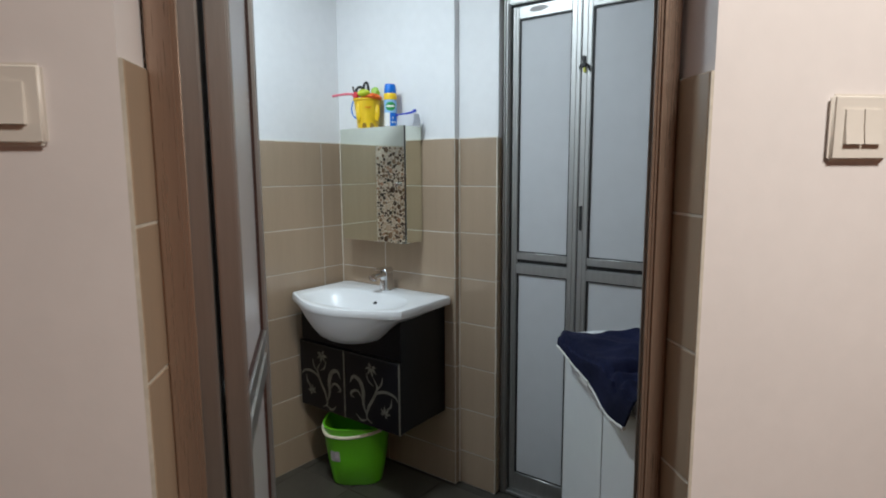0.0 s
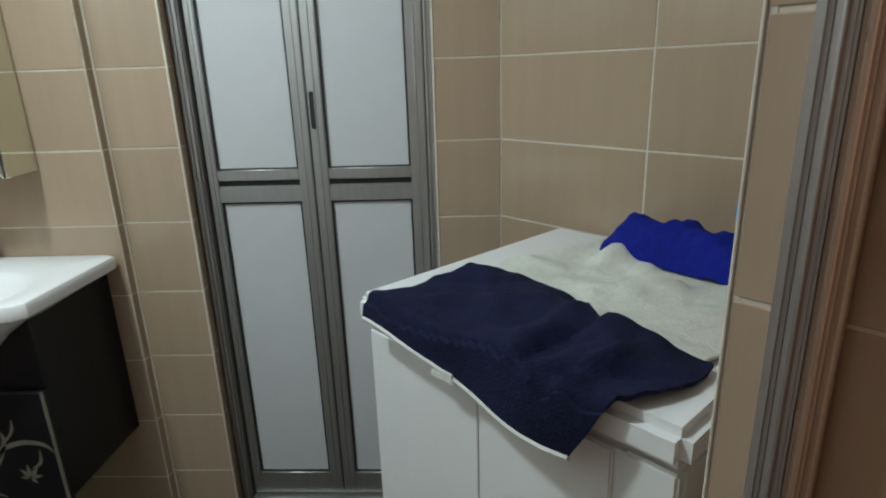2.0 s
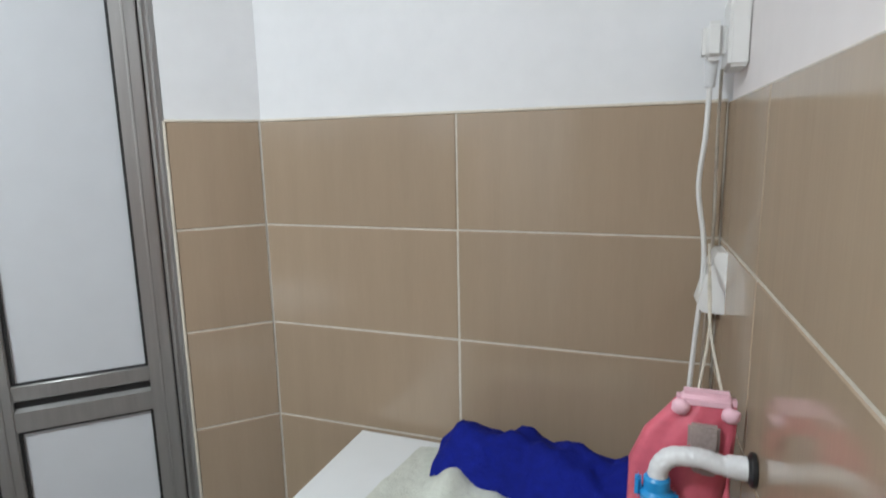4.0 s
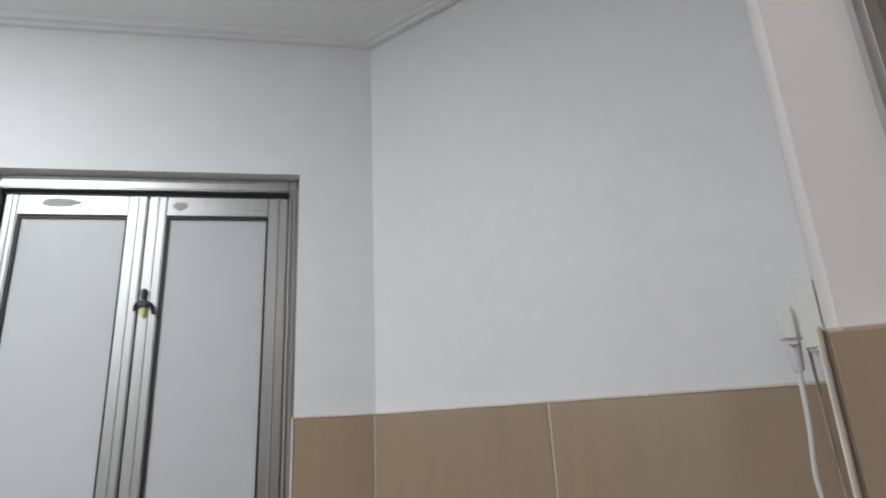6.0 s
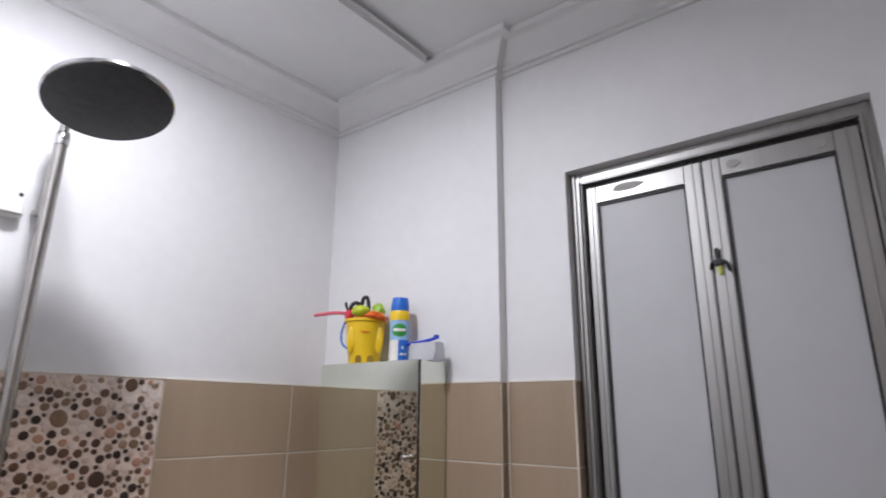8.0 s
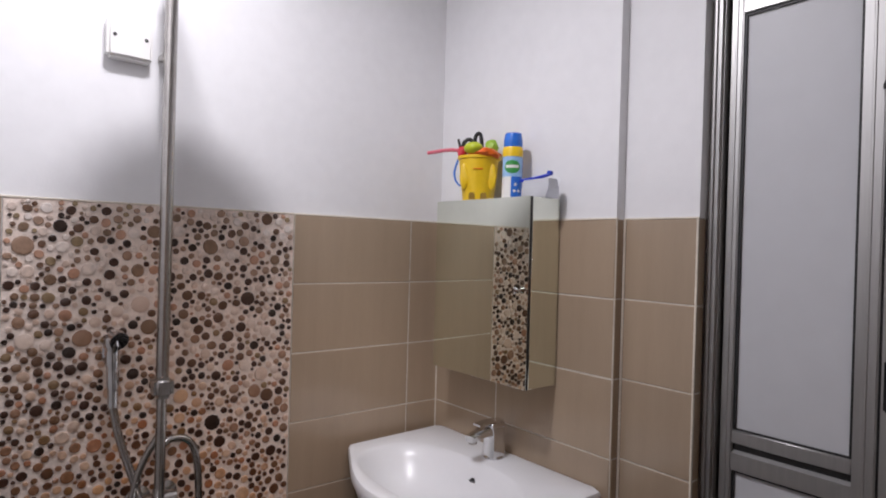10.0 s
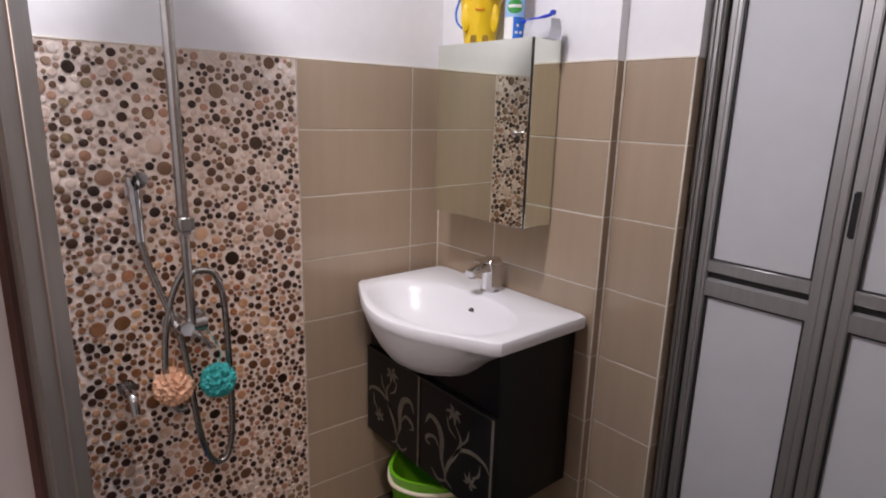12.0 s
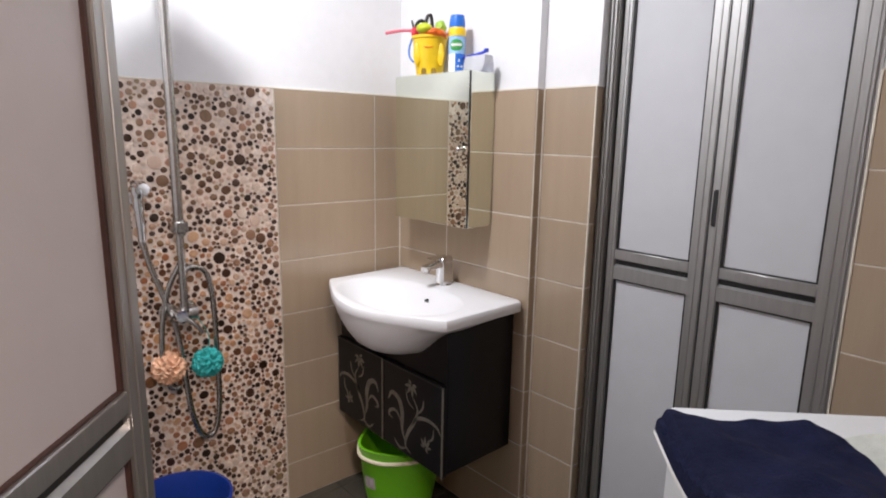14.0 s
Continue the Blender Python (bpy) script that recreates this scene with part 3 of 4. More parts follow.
belly_mix = []
for f, z in ((0.0, 0.785), (0.22, 0.765), (0.42, 0.735), (0.62, 0.70), (0.82, 0.668), (1.0, 0.652)):
    big, small = inset(ring(1, z), 0.006), oval(0.12, 0.09, z, -0.07)
    shrink = oval(0.285, 0.225, z, -0.02)
    k = min(1.0, f / 0.5) ** 1.2
    mid = [(a[0] * (1 - k) + s[0] * k, a[1] * (1 - k) + s[1] * k, z) for a, s in zip(big, shrink)]
    g = f ** 1.6
    belly_mix.append([(m[0] * (1 - g) + s[0] * g, m[1] * (1 - g) + s[1] * g, z) for m, s in zip(mid, small)])
rings = list(reversed(belly_mix)) + [inset(ring(1, 0.786), 0.003), ring(1, 0.792), ring(1, 0.814), inset(ring(1, 0.820), 0.003), inset(ring(1, 0.822), 0.010),
                                    oval(0.268, 0.158, 0.8215, -0.046, 2.4), oval(0.262, 0.153, 0.819, -0.047, 2.4), oval(0.252, 0.146, 0.811, -0.049, 2.3), oval(0.236, 0.136, 0.787, -0.051, 2.2), oval(0.205, 0.117, 0.746, -0.053),
                                    oval(0.16, 0.085, 0.715, -0.055), oval(0.06, 0.04, 0.705, -0.05), oval(0.02, 0.02, 0.703, -0.05)]
part("bowl", loft(bmesh.new(), rings), CERAMIC, basin)
# no real opening: a black disc paints the dark of the hole
part("overflow_hole", rodded((0.380, -0.1375, 0.770), (0.380, -0.130, 0.7725), 0.0115, sides=24), BLACK_PLASTIC, basin, "round black disc for the dark overflow hole")
part("drain", rodded((0.365, -0.265, 0.703), (0.365, -0.265, 0.7065), 0.022, sides=24), CHROME, basin, "chrome drain")

faucet = thing("faucet", "polished chrome single-lever basin tap", "tap")
part("base", lathe([(0.025, 0.820), (0.0255, 0.824), (0.022, 0.828)], 28, (0.372, -0.050)), CHROME, faucet)
bm = bmesh.new()
loft(bm, [[(0.372 + sx * w, -0.05 + dy + sy * d, z) for sx, sy in ((-1, -1), (-0.8, -1.15), (0.8, -1.15), (1, -1), (1, 1), (0.8, 1.15), (-0.8, 1.15), (-1, 1))]
          for z, w, d, dy in ((0.826, 0.021, 0.019, 0), (0.86, 0.018, 0.017, 0.001), (0.885, 0.017, 0.018, 0.002), (0.902, 0.017, 0.021, 0.0), (0.907, 0.015, 0.018, 0.0))])
part("column", bm, CHROME, faucet)
bm = bmesh.new()
loft(bm, [[(0.372 + sx * w, y, z + sz * h) for sx, sz in ((-1, -0.7), (-0.8, -1), (0.8, -1), (1, -0.7), (1, 0.7), (0.8, 1), (-0.8, 1), (-1, 0.7))]
          for y, z, w, h in ((-0.055, 0.888, 0.0155, 0.014), (-0.085, 0.888, 0.0155, 0.010), (-0.118, 0.882, 0.0155, 0.0075), (-0.130, 0.879, 0.0145, 0.007))])
part("spout", bm, CHROME, faucet)
bm = bmesh.new()
loft(bm, [[(0.372 - 0.013, y, z), (0.372 + 0.013, y, z), (0.372 + 0.012, y, z + h), (0.372 - 0.012, y, z + h)]
          for y, z, h in ((-0.030, 0.906, 0.006), (-0.070, 0.908, 0.006), (-0.108, 0.906, 0.004))])
part("lever", bm, CHROME, faucet)
part("aerator", rodded((0.372, -0.119, 0.867), (0.372, -0.119, 0.878), 0.010), CHROME_DARK, faucet)

for o in faucet.children:
    o.matrix_basis = Matrix.Translation((0.372, -0.050, 0.820)) @ Matrix.Scale(1.18, 4) @ Matrix.Translation((-0.372, 0.050, -0.820))

mirror_cab = thing("mirror_cabinet", "mirrored bathroom wall cabinet with toiletries on top", "cabinet")
part("body", boxed((0.165, -0.113, 1.053), (0.548, -0.003, 1.556), 0.0015, 1), MIRROR, mirror_cab, "polished mirror-steel cabinet body")
mdoor = part("mirror_door", boxed((0.163, -0.121, 1.052), (0.546, -0.1145, 1.557), 0.0008, 1), MIRROR, mirror_cab, "frameless mirror door")
part("door_edge", boxed((0.5462, -0.1205, 1.053), (0.5485, -0.114, 1.556)), GASKET_GAP_BLACK, mdoor, "dark door edge")
knob = part("knob", lathe([(0.0045, 0), (0.0045, 0.008), (0.008, 0.011), (0.0085, 0.016), (0.006, 0.0185)], 20), CHROME, mdoor, "small chrome knob")
knob.matrix_basis = Matrix.Translation((0.513, -0.121, 1.310)) @ Matrix.Rotation(radians(90), 4, "X")

mirror_cab.location = (-0.012, NY, 0)

# things on the cabinet
ZT = 1.557
toy = thing("toy_bucket", "yellow plastic toy bucket filled with beach toys", "toy bucket")
TB = (0.271, -0.044)
part("pail", lathe([(0.043, ZT), (0.046, ZT + 0.002), (0.052, ZT + 0.05), (0.060, ZT + 0.122), (0.0645, ZT + 0.124), (0.0645, ZT + 0.132), (0.058, ZT + 0.132), (0.055, ZT + 0.12), (0.047, ZT + 0.02)], 36, TB), YELLOW, toy)
Q = math.sqrt(0.5)


def tb(s_, f_, z):
    """A place by the pail: s_ along its face, f_ out of its face."""
    return (TB[0] + Q * s_ + Q * f_, TB[1] + Q * s_ - Q * f_, ZT + z)


# shading of the moulded feet, painted as a darker yellow
relief_shade = material("yellow_relief_shade", (0.28, 0.16, 0.01), 0.5, vary=0.1)
for s_ in (-0.017, 0.017):
    bm = bmesh.new()
    loft(bm, [[tb(s_ + a * 0.009, f, 0.003 + h) for a, h in ((-1, 0), (1, 0), (1, 0.014), (0.6, 0.020), (-0.6, 0.020), (-1, 0.014))] for f in (0.040, 0.0475)])
    part("foot_relief", bm, relief_shade, toy, "arched relief with its shading put into a darker yellow")
for side in (-1, 1):
    bm = bmesh.new()
    loft(bm, [[tb(side * 0.041 + 0.013 * k * math.cos(a), f, 0.070 + 0.038 * k * math.sin(a)) for a in np.linspace(0, 2 * math.pi, 20, endpoint=False)]
              for f, k in ((0.020, 1), (0.041, 1), (0.044, 0.8))])
    part("flipper", bm, YELLOW, toy, "moulded yellow flipper")
part("smile", tube([tb(-0.014, 0.0585, 0.092), tb(0, 0.059, 0.0905), tb(0.014, 0.0585, 0.092)], 0.0014, 6), ORANGE, toy)
part("bucket_handle", tube([tb(-0.062, 0.004, 0.125), tb(-0.071, 0.018, 0.09), tb(-0.067, 0.03, 0.06), tb(-0.052, 0.04, 0.042)], 0.0032, 8),
     CAN_BLUE, toy, "dark blue strap handle")


def blob(centre, size, seed, rough=0.12, subdiv=3):
    bm = bmesh.new()
    bmesh.ops.create_icosphere(bm, subdivisions=subdiv, radius=1)
    for v in bm.verts:
        k = 1 + rough * noise.noise(v.co * 2.2 + Vector((seed, seed * 2, 0)))
        v.co = Vector((v.co.x * size[0] * k + centre[0], v.co.y * size[1] * k + centre[1], v.co.z * size[2] * k + centre[2]))
    return bm


sand_fill = [("toy_shovel", "orange plastic toy shovel blade", blob(tb(0.014, 0.024, 0.138), (0.048, 0.048, 0.019), 3, 0.25), ORANGE),
             ("toy_sieve", "round yellow-green plastic toy sieve", blob(tb(-0.016, 0.050, 0.152), (0.030, 0.026, 0.018), 5, 0.05), LIME),
             ("toy_frog", "lime green plastic sand mould", blob(tb(0.036, 0.004, 0.160), (0.020, 0.02, 0.024), 8, 0.3), material("lime_toy", (0.30, 0.52, 0.03), 0.4, vary=0.1)),
             ("toy_rake", "dark red plastic toy rake head", blob(tb(-0.050, 0.012, 0.145), (0.014, 0.014, 0.017), 9, 0.3), RED)]
for name, label, bm, mat in sand_fill:
    solid(name, bm, mat, label, "toy")
shades = thing("toy_goggles", "black plastic goggles strap sticking out of the bucket", "toy")
part("strap", tube([tb(-0.045, 0.0, 0.13), tb(-0.048, 0.0, 0.172), tb(-0.030, 0.0, 0.186), tb(-0.016, 0.0, 0.170)], 0.006, 8), BLACK_PLASTIC, shades)
part("strap", tube([tb(-0.018, -0.01, 0.15), tb(-0.012, -0.01, 0.198), tb(0.002, -0.01, 0.202), tb(0.008, -0.01, 0.155)], 0.006, 8), BLACK_PLASTIC, shades)
part("prong", tube([tb(-0.052, 0, 0.14), tb(-0.064, 0, 0.186)], 0.004, 6, 3), BLACK_PLASTIC, shades)
straw = thing("toy_stick", "pink plastic toy stick leaning out of the bucket", "toy")
part("stick", tube([tb(-0.03, 0.01, 0.146), tb(-0.085, 0.01, 0.152), tb(-0.155, 0.01, 0.142)], 0.0055, 8), TOY_PINK, straw)

CB = (0.408, -0.042)
can = thing("spray_can", "blue and yellow disinfectant spray can with blue cap", "spray can")
part("can_body", lathe([(0.0255, ZT), (0.028, ZT + 0.003), (0.028, ZT + 0.128), (0.0265, ZT + 0.134)], 32, CB), CAN_BLUE, can)
part("neck_band", lathe([(0.0283, ZT + 0.118), (0.0285, ZT + 0.120), (0.0285, ZT + 0.140), (0.0265, ZT + 0.146)], 32, CB), YELLOW, can, "yellow printed band")
part("cap", lathe([(0.0255, ZT + 0.144), (0.0265, ZT + 0.148), (0.0265, ZT + 0.165), (0.0225, ZT + 0.185), (0.0185, ZT + 0.186)], 32, CB), CAN_BLUE, can, "blue spray cap")


def can_patch(name, mat, a0, a1, z0, z1, round_=False, lift=0.0004, label=""):
    bm = bmesh.new()
    n = 14
    grid = []
    for j in range(n + 1):
        v = -1 + 2 * j / n
        w = math.sqrt(max(0.0, 1 - v * v)) if round_ else 1
        row = []
        for i in range(n + 1):
            u = (-1 + 2 * i / n) * w
            a = (a0 + a1) / 2 + u * (a1 - a0) / 2
            rr = 0.028 + lift
            row.append((CB[0] + rr * math.cos(a), CB[1] + rr * math.sin(a), (z0 + z1) / 2 + v * (z1 - z0) / 2))
        grid.append(row)
    loft(bm, grid, close=False)
    part(name, bm, mat, can, label)


FRONT = radians(-45)
can_patch("print_field", CAN_LIGHT, FRONT - 1.3, FRONT + 1.2, ZT + 0.062, ZT + 0.117)
can_patch("print_field", WHITE_PLASTIC, FRONT - 1.4, FRONT - 0.15, ZT + 0.004, ZT + 0.062)
can_patch("emblem", CAN_GREEN, FRONT - 0.85, FRONT + 0.75, ZT + 0.070, ZT + 0.108, True, 0.0008, "round green emblem")
can_patch("emblem_bar", WHITE_PLASTIC, FRONT - 0.70, FRONT + 0.60, ZT + 0.086, ZT + 0.094, False, 0.0011)
can_patch("small_print", WHITE_PLASTIC, FRONT + 0.05, FRONT + 0.35, ZT + 0.018, ZT + 0.026, True, 0.0008)
can_patch("small_print", WHITE_PLASTIC, FRONT + 0.5, FRONT + 0.8, ZT + 0.018, ZT + 0.026, True, 0.0008)
can_patch("small_print", WHITE_PLASTIC, FRONT + 0.2, FRONT + 0.4, ZT + 0.036, ZT + 0.044, False, 0.0008)

pouch = thing("zip_pouch", "clear plastic zip pouch with a blue slider strip", "pouch")
bm = bmesh.new()
prof = [(0.462, 0), (0.458, 0.025), (0.461, 0.050), (0.548, 0.050), (0.553, 0.025), (0.548, 0)]
loft(bm, [[(x + 0.014, -0.055 + dy * (1 - 0.35 * z / 0.05), ZT + z) for x, z in prof] for dy in (-0.026, 0.026)])
part("pouch_body", bm, CLEAR, pouch)
part("zip_strip", tube([(0.440, -0.056, ZT + 0.050), (0.500, -0.056, ZT + 0.054), (0.545, -0.056, ZT + 0.060), (0.556, -0.056, ZT + 0.064)], 0.0045, 8), material("blue_zip", (0.02, 0.05, 0.55), 0.35, vary=0.05), pouch, "blue zip strip")
part("slider", boxed((0.546, -0.062, ZT + 0.058), (0.560, -0.050, ZT + 0.070), 0.002), material("blue_slider", (0.02, 0.06, 0.5), 0.35, vary=0.05), pouch)
part("wrist_loop", tube([(0.552, -0.055, ZT + 0.045), (0.575, -0.055, ZT + 0.052), (0.586, -0.055, ZT + 0.040), (0.572, -0.055, ZT + 0.024), (0.554, -0.055, ZT + 0.03)], 0.0008, 6), CLEAR, pouch)

pouch.location = (-0.012, NY, 0)

# bin under the basin
binn = thing("waste_bin", "lime green plastic waste bin under the basin", "bin")
BC, spin = (0.300, -0.190), radians(38)


def bin_ring(rx, ry, z, slope=0.0):
    pts = []
    rx, ry = rx * 1.27, ry * 1.27
    for k in range(40):
        a = 2 * math.pi * k / 40
        c, s = math.cos(a), math.sin(a)
        q = (abs(c) ** 3 + abs(s) ** 3) ** (-1 / 3)
        x, y = c * q * rx, s * q * ry
        pts.append((BC[0] + x * math.cos(spin) - y * math.sin(spin), BC[1] + x * math.sin(spin) + y * math.cos(spin), z + slope * (c + s)))
    return pts


part("bin_body", loft(bmesh.new(), [bin_ring(0.085, 0.065, FLOOR), bin_ring(0.090, 0.070, FLOOR + 0.006), bin_ring(0.106, 0.086, FLOOR + 0.12), bin_ring(0.118, 0.098, 0.222), bin_ring(0.121, 0.101, 0.229),
                                    bin_ring(0.113, 0.093, 0.229), bin_ring(0.10, 0.08, FLOOR + 0.12), bin_ring(0.086, 0.066, FLOOR + 0.01)]), GREEN, binn)
rim = bin_ring(0.120, 0.101, 0.218)
part("handle", tube([Vector(rim[k % 40]) + Vector((0, 0, h)) for k, h in ((19, 0), (22, -0.012), (25, -0.022), (28, -0.025), (31, -0.018), (34, -0.004), (36, 0.008))], 0.007, 8), material("cream_handle", (0.80, 0.72, 0.55), 0.4, vary=0.05), binn, "cream swing handle")
lab = bin_ring(0.1115, 0.0915, 0.12)
bm = bmesh.new()
low = bin_ring(0.1078, 0.0878, 0.07)
loft(bm, [[low[25], low[26], low[27]], [lab[25], lab[26], lab[27]]], close=False)
part("sticker", bm, material("grey_sticker", (0.45, 0.40, 0.42), 0.5, vary=0.4, scale=60), binn, "small grey sticker")

# ---- shower ----
PY = -0.862
shower = thing("shower_set", "chrome rain shower column with hand shower and hoses", "shower")
part("riser_pipe", rodded((0.078, PY, 1.07), (0.078, PY, 2.03), 0.0142), CHROME_DARK, shower)
part("lower_pipe", rodded((0.078, PY, 0.80), (0.078, PY, 1.07), 0.0115), CHROME_DARK, shower)
part("arm", tube([(0.078, PY, 2.00), (0.082, PY, 2.060), (0.12, PY, 2.083), (0.22, PY - 0.005, 2.082), (0.345, PY - 0.010, 2.064)], 0.0105, 12), CHROME_DARK, shower)
part("elbow_joint", lathe([(0.015, 2.01), (0.017, 2.015), (0.017, 2.035), (0.014, 2.043)], 20, (0.079, PY)), CHROME, shower)
head = part("rain_head", lathe([(0.012, 0.05), (0.016, 0.022), (0.05, 0.012), (0.112, 0.006), (0.120, 0.001), (0.120, -0.005), (0.116, -0.008)], 48), CHROME, shower, "large round rain shower head")
head.matrix_basis = Matrix.Translation((0.362, PY - 0.012, 2.018)) @ Matrix.Rotation(radians(-15), 4, "Y")
part("nozzle_plate", lathe([(0.116, -0.0081), (0.114, -0.0095), (0.02, -0.010)], 48), DARK_RUBBER, head, "dark grey nozzle plate")
part("slider", boxed((0.055, PY - 0.022, 1.045), (0.105, PY + 0.022, 1.095), 0.010, 3), CHROME_DARK, shower, "chrome slider bracket")
part("wall_bracket", rodded((0.0, PY, 1.072), (0.07, PY, 1.072), 0.010), CHROME_DARK, shower)
part("wall_bracket", rodded((0.0, PY, 1.86), (0.075, PY, 1.86), 0.009), CHROME_DARK, shower)
mixer = part("mixer", rodded((0.055, PY - 0.042, 0.79), (0.055, PY + 0.042, 0.79), 0.022), CHROME_DARK, shower, "chrome mixer valve")
part("mixer_cap", rodded((0.062, PY - 0.020, 0.79), (0.115, PY - 0.020, 0.80), 0.021, 0.017), CHROME, mixer)
part("mixer_lever", tube([(0.105, PY - 0.02, 0.80), (0.12, PY + 0.01, 0.775), (0.125, PY + 0.035, 0.74)], 0.007, 8), CHROME_DARK, mixer)
for k in (-0.03, 0.03):
    part("rosette", lathe([(0.028, 0), (0.028, 0.006), (0.014, 0.014), (0.012, 0.045)], 24), CHROME_DARK, mixer).matrix_basis = Matrix.Translation((0, PY + k, 0.79)) @ Matrix.Rotation(radians(90), 4, "Y")
HY = -0.962
part("holder", boxed((0.0, HY - 0.018, 1.135), (0.045, HY + 0.018, 1.185), 0.008, 3), CHROME, shower, "hand shower wall holder")
bm = tube([(0.046, HY + 0.004, 1.03), (0.050, HY + 0.002, 1.09), (0.052, HY, 1.15), (0.060, HY - 0.002, 1.195)], [0.011, 0.013, 0.016, 0.019], 14, 6)
rod(bm, (0.048, HY + 0.002, 1.192), (0.074, HY + 0.010, 1.184), 0.019, 0.021, 20)
part("hand_shower", bm, CHROME, shower, "chrome hand shower")
part("hose", tube([(0.046, HY + 0.004, 1.03), (0.05, HY + 0.02, 0.95), (0.055, HY + 0.05, 0.85), (0.06, -0.885, 0.74), (0.065, -0.872, 0.60), (0.06, -0.855, 0.45), (0.055, -0.825, 0.365), (0.05, -0.785, 0.365),
                   (0.05, -0.765, 0.46), (0.05, -0.762, 0.65), (0.05, -0.766, 0.83), (0.052, -0.785, 0.915), (0.06, -0.83, 0.938), (0.072, PY, 0.925)], 0.0085, 10, 16, 0.1), CHROME_DARK, shower, "ribbed metal hose")
part("hose", tube([(0.072, PY, 0.96), (0.06, -0.90, 0.88), (0.055, -0.925, 0.76), (0.055, -0.93, 0.63), (0.058, -0.91, 0.56), (0.06, -0.885, 0.555)], 0.008, 10, 14, 0.1), CHROME_DARK, shower, "ribbed metal hose")

tap = thing("wall_tap", "small chrome wall tap below the shower", "tap")
part("flange", rodded((0.0, -1.017, 0.632), (0.010, -1.017, 0.632), 0.022), CHROME_DARK, tap)
part("spout", tube([(0.008, -1.017, 0.632), (0.05, -1.017, 0.632), (0.07, -1.015, 0.620), (0.075, -1.013, 0.585)], 0.011, 12), CHROME, tap)
part("lever", boxed((0.03, -1.023, 0.642), (0.062, -1.011, 0.668), 0.004), CHROME, tap)


def sponge(name, label, centre, r, mat, seed):
    """A mesh puff of crumpled ruffles."""
    th = thing(name, label, "sponge")
    bm = bmesh.new()
    bmesh.ops.create_icosphere(bm, subdivisions=5, radius=1)
    for v in bm.verts:
        n = v.co.normalized()
        q = n * 3.1 + Vector((seed * 3, seed, 0))
        ridge = 1 - abs(noise.noise(q)) * 1.5 + 0.35 * (0.5 - abs(noise.noise(q * 2.4)))
        v.co = Vector(centre) + n * r * (0.62 + 0.42 * ridge)
    part("puff", bm, mat, th)
    part("cord", tube([Vector(centre) + Vector((0, 0, r * 0.5)), Vector(centre) + Vector((-0.005, 0.01, r + 0.04)), (0.062, PY + (0.04 if seed == 1 else -0.03), 0.775)], 0.0015, 6), mat, th, "thin hanging cord")


sponge("bath_sponge", "teal mesh bath sponge hanging from the mixer", (0.085, -0.806, 0.625), 0.046, TEAL, 1)
sponge("bath_sponge", "peach mesh bath sponge hanging from the mixer", (0.055, -0.915, 0.625), 0.050, PEACH, 2)

switch_box = thing("isolator_box", "white plastic isolator box high on the shower wall", "electrical box")
part("box_body", boxed((-TT, -0.985, 1.836), (0.032, -0.889, 1.930), 0.007, 3), WHITE_PLASTIC, switch_box)
for y in (-0.970, -0.904):
    part("screw", rodded((0.031, y, 1.886), (0.0335, y, 1.886), 0.0042, sides=12), BLACK_PLASTIC, switch_box, "dark screw hole")

bucket = thing("bucket", "blue plastic bucket with water on the shower floor", "bucket")
UC = (0.178, -0.955)
part("bucket_body", lathe([(0.105, FLOOR), (0.110, FLOOR + 0.004), (0.135, FLOOR + 0.20), (0.150, FLOOR + 0.285), (0.160, FLOOR + 0.288), (0.161, FLOOR + 0.300), (0.152, FLOOR + 0.303), (0.146, FLOOR + 0.285), (0.131, FLOOR + 0.20), (0.104, FLOOR + 0.01)], 48, UC), BLUE, bucket)
part("water", lathe([(0.02, FLOOR + 0.16), (0.1265, FLOOR + 0.1601)], 40, UC, caps=(True, True)), WATER, bucket, "soapy grey-green water")
part("bail", tube([(UC[0] + 0.155 * math.cos(a), UC[1] + 0.155 * math.sin(a), FLOOR + 0.28 - 0.02 * math.sin((a - 4.2) * 1.0)) for a in np.linspace(4.2, 7.3, 9)], 0.003, 8), CHROME_DARK, bucket, "thin wire bail")

# ---- laundry corner, in the slanted frame: x along the wall, y = minus the distance from it ----
washer = thing("washing_machine", "white washing machine with a towel spread on it", "washing machine", DIAG)
WT = 0.908
part("cabinet", boxed((0.208, -0.580, FLOOR + 0.03), (0.775, -0.028, WT - 0.054), 0.012, 3), WHITE_ENAMEL, washer)
part("lid", boxed((0.196, -0.598, WT - 0.052), (0.785, -0.014, WT), 0.013, 4), WHITE_ENAMEL, washer, "flat white top plate")
part("front_panel", boxed((0.216, -0.586, FLOOR + 0.12), (0.695, -0.578, WT - 0.066), 0.003), WHITE_ENAMEL, washer)
part("corner_post", boxed((0.708, -0.5865, FLOOR + 0.03), (0.7745, -0.578, WT - 0.060), 0.004), WHITE_ENAMEL, washer)
part("side_grip", boxed((0.7755, -0.50, 0.66), (0.7785, -0.30, 0.72), 0.001), BLACK_PLASTIC, washer, "dark recessed side grip")
part("panel_seam", boxed((0.475, -0.5875, FLOOR + 0.13), (0.478, -0.5858, WT - 0.068)), material("seam_shadow_grey", (0.5, 0.51, 0.52), 0.4, vary=0.05), washer)
for x in (0.248, 0.738):
    for y in (-0.545, -0.09):
        part("foot", rodded((x, y, FLOOR), (x, y, FLOOR + 0.032), 0.022), BLACK_PLASTIC, washer)


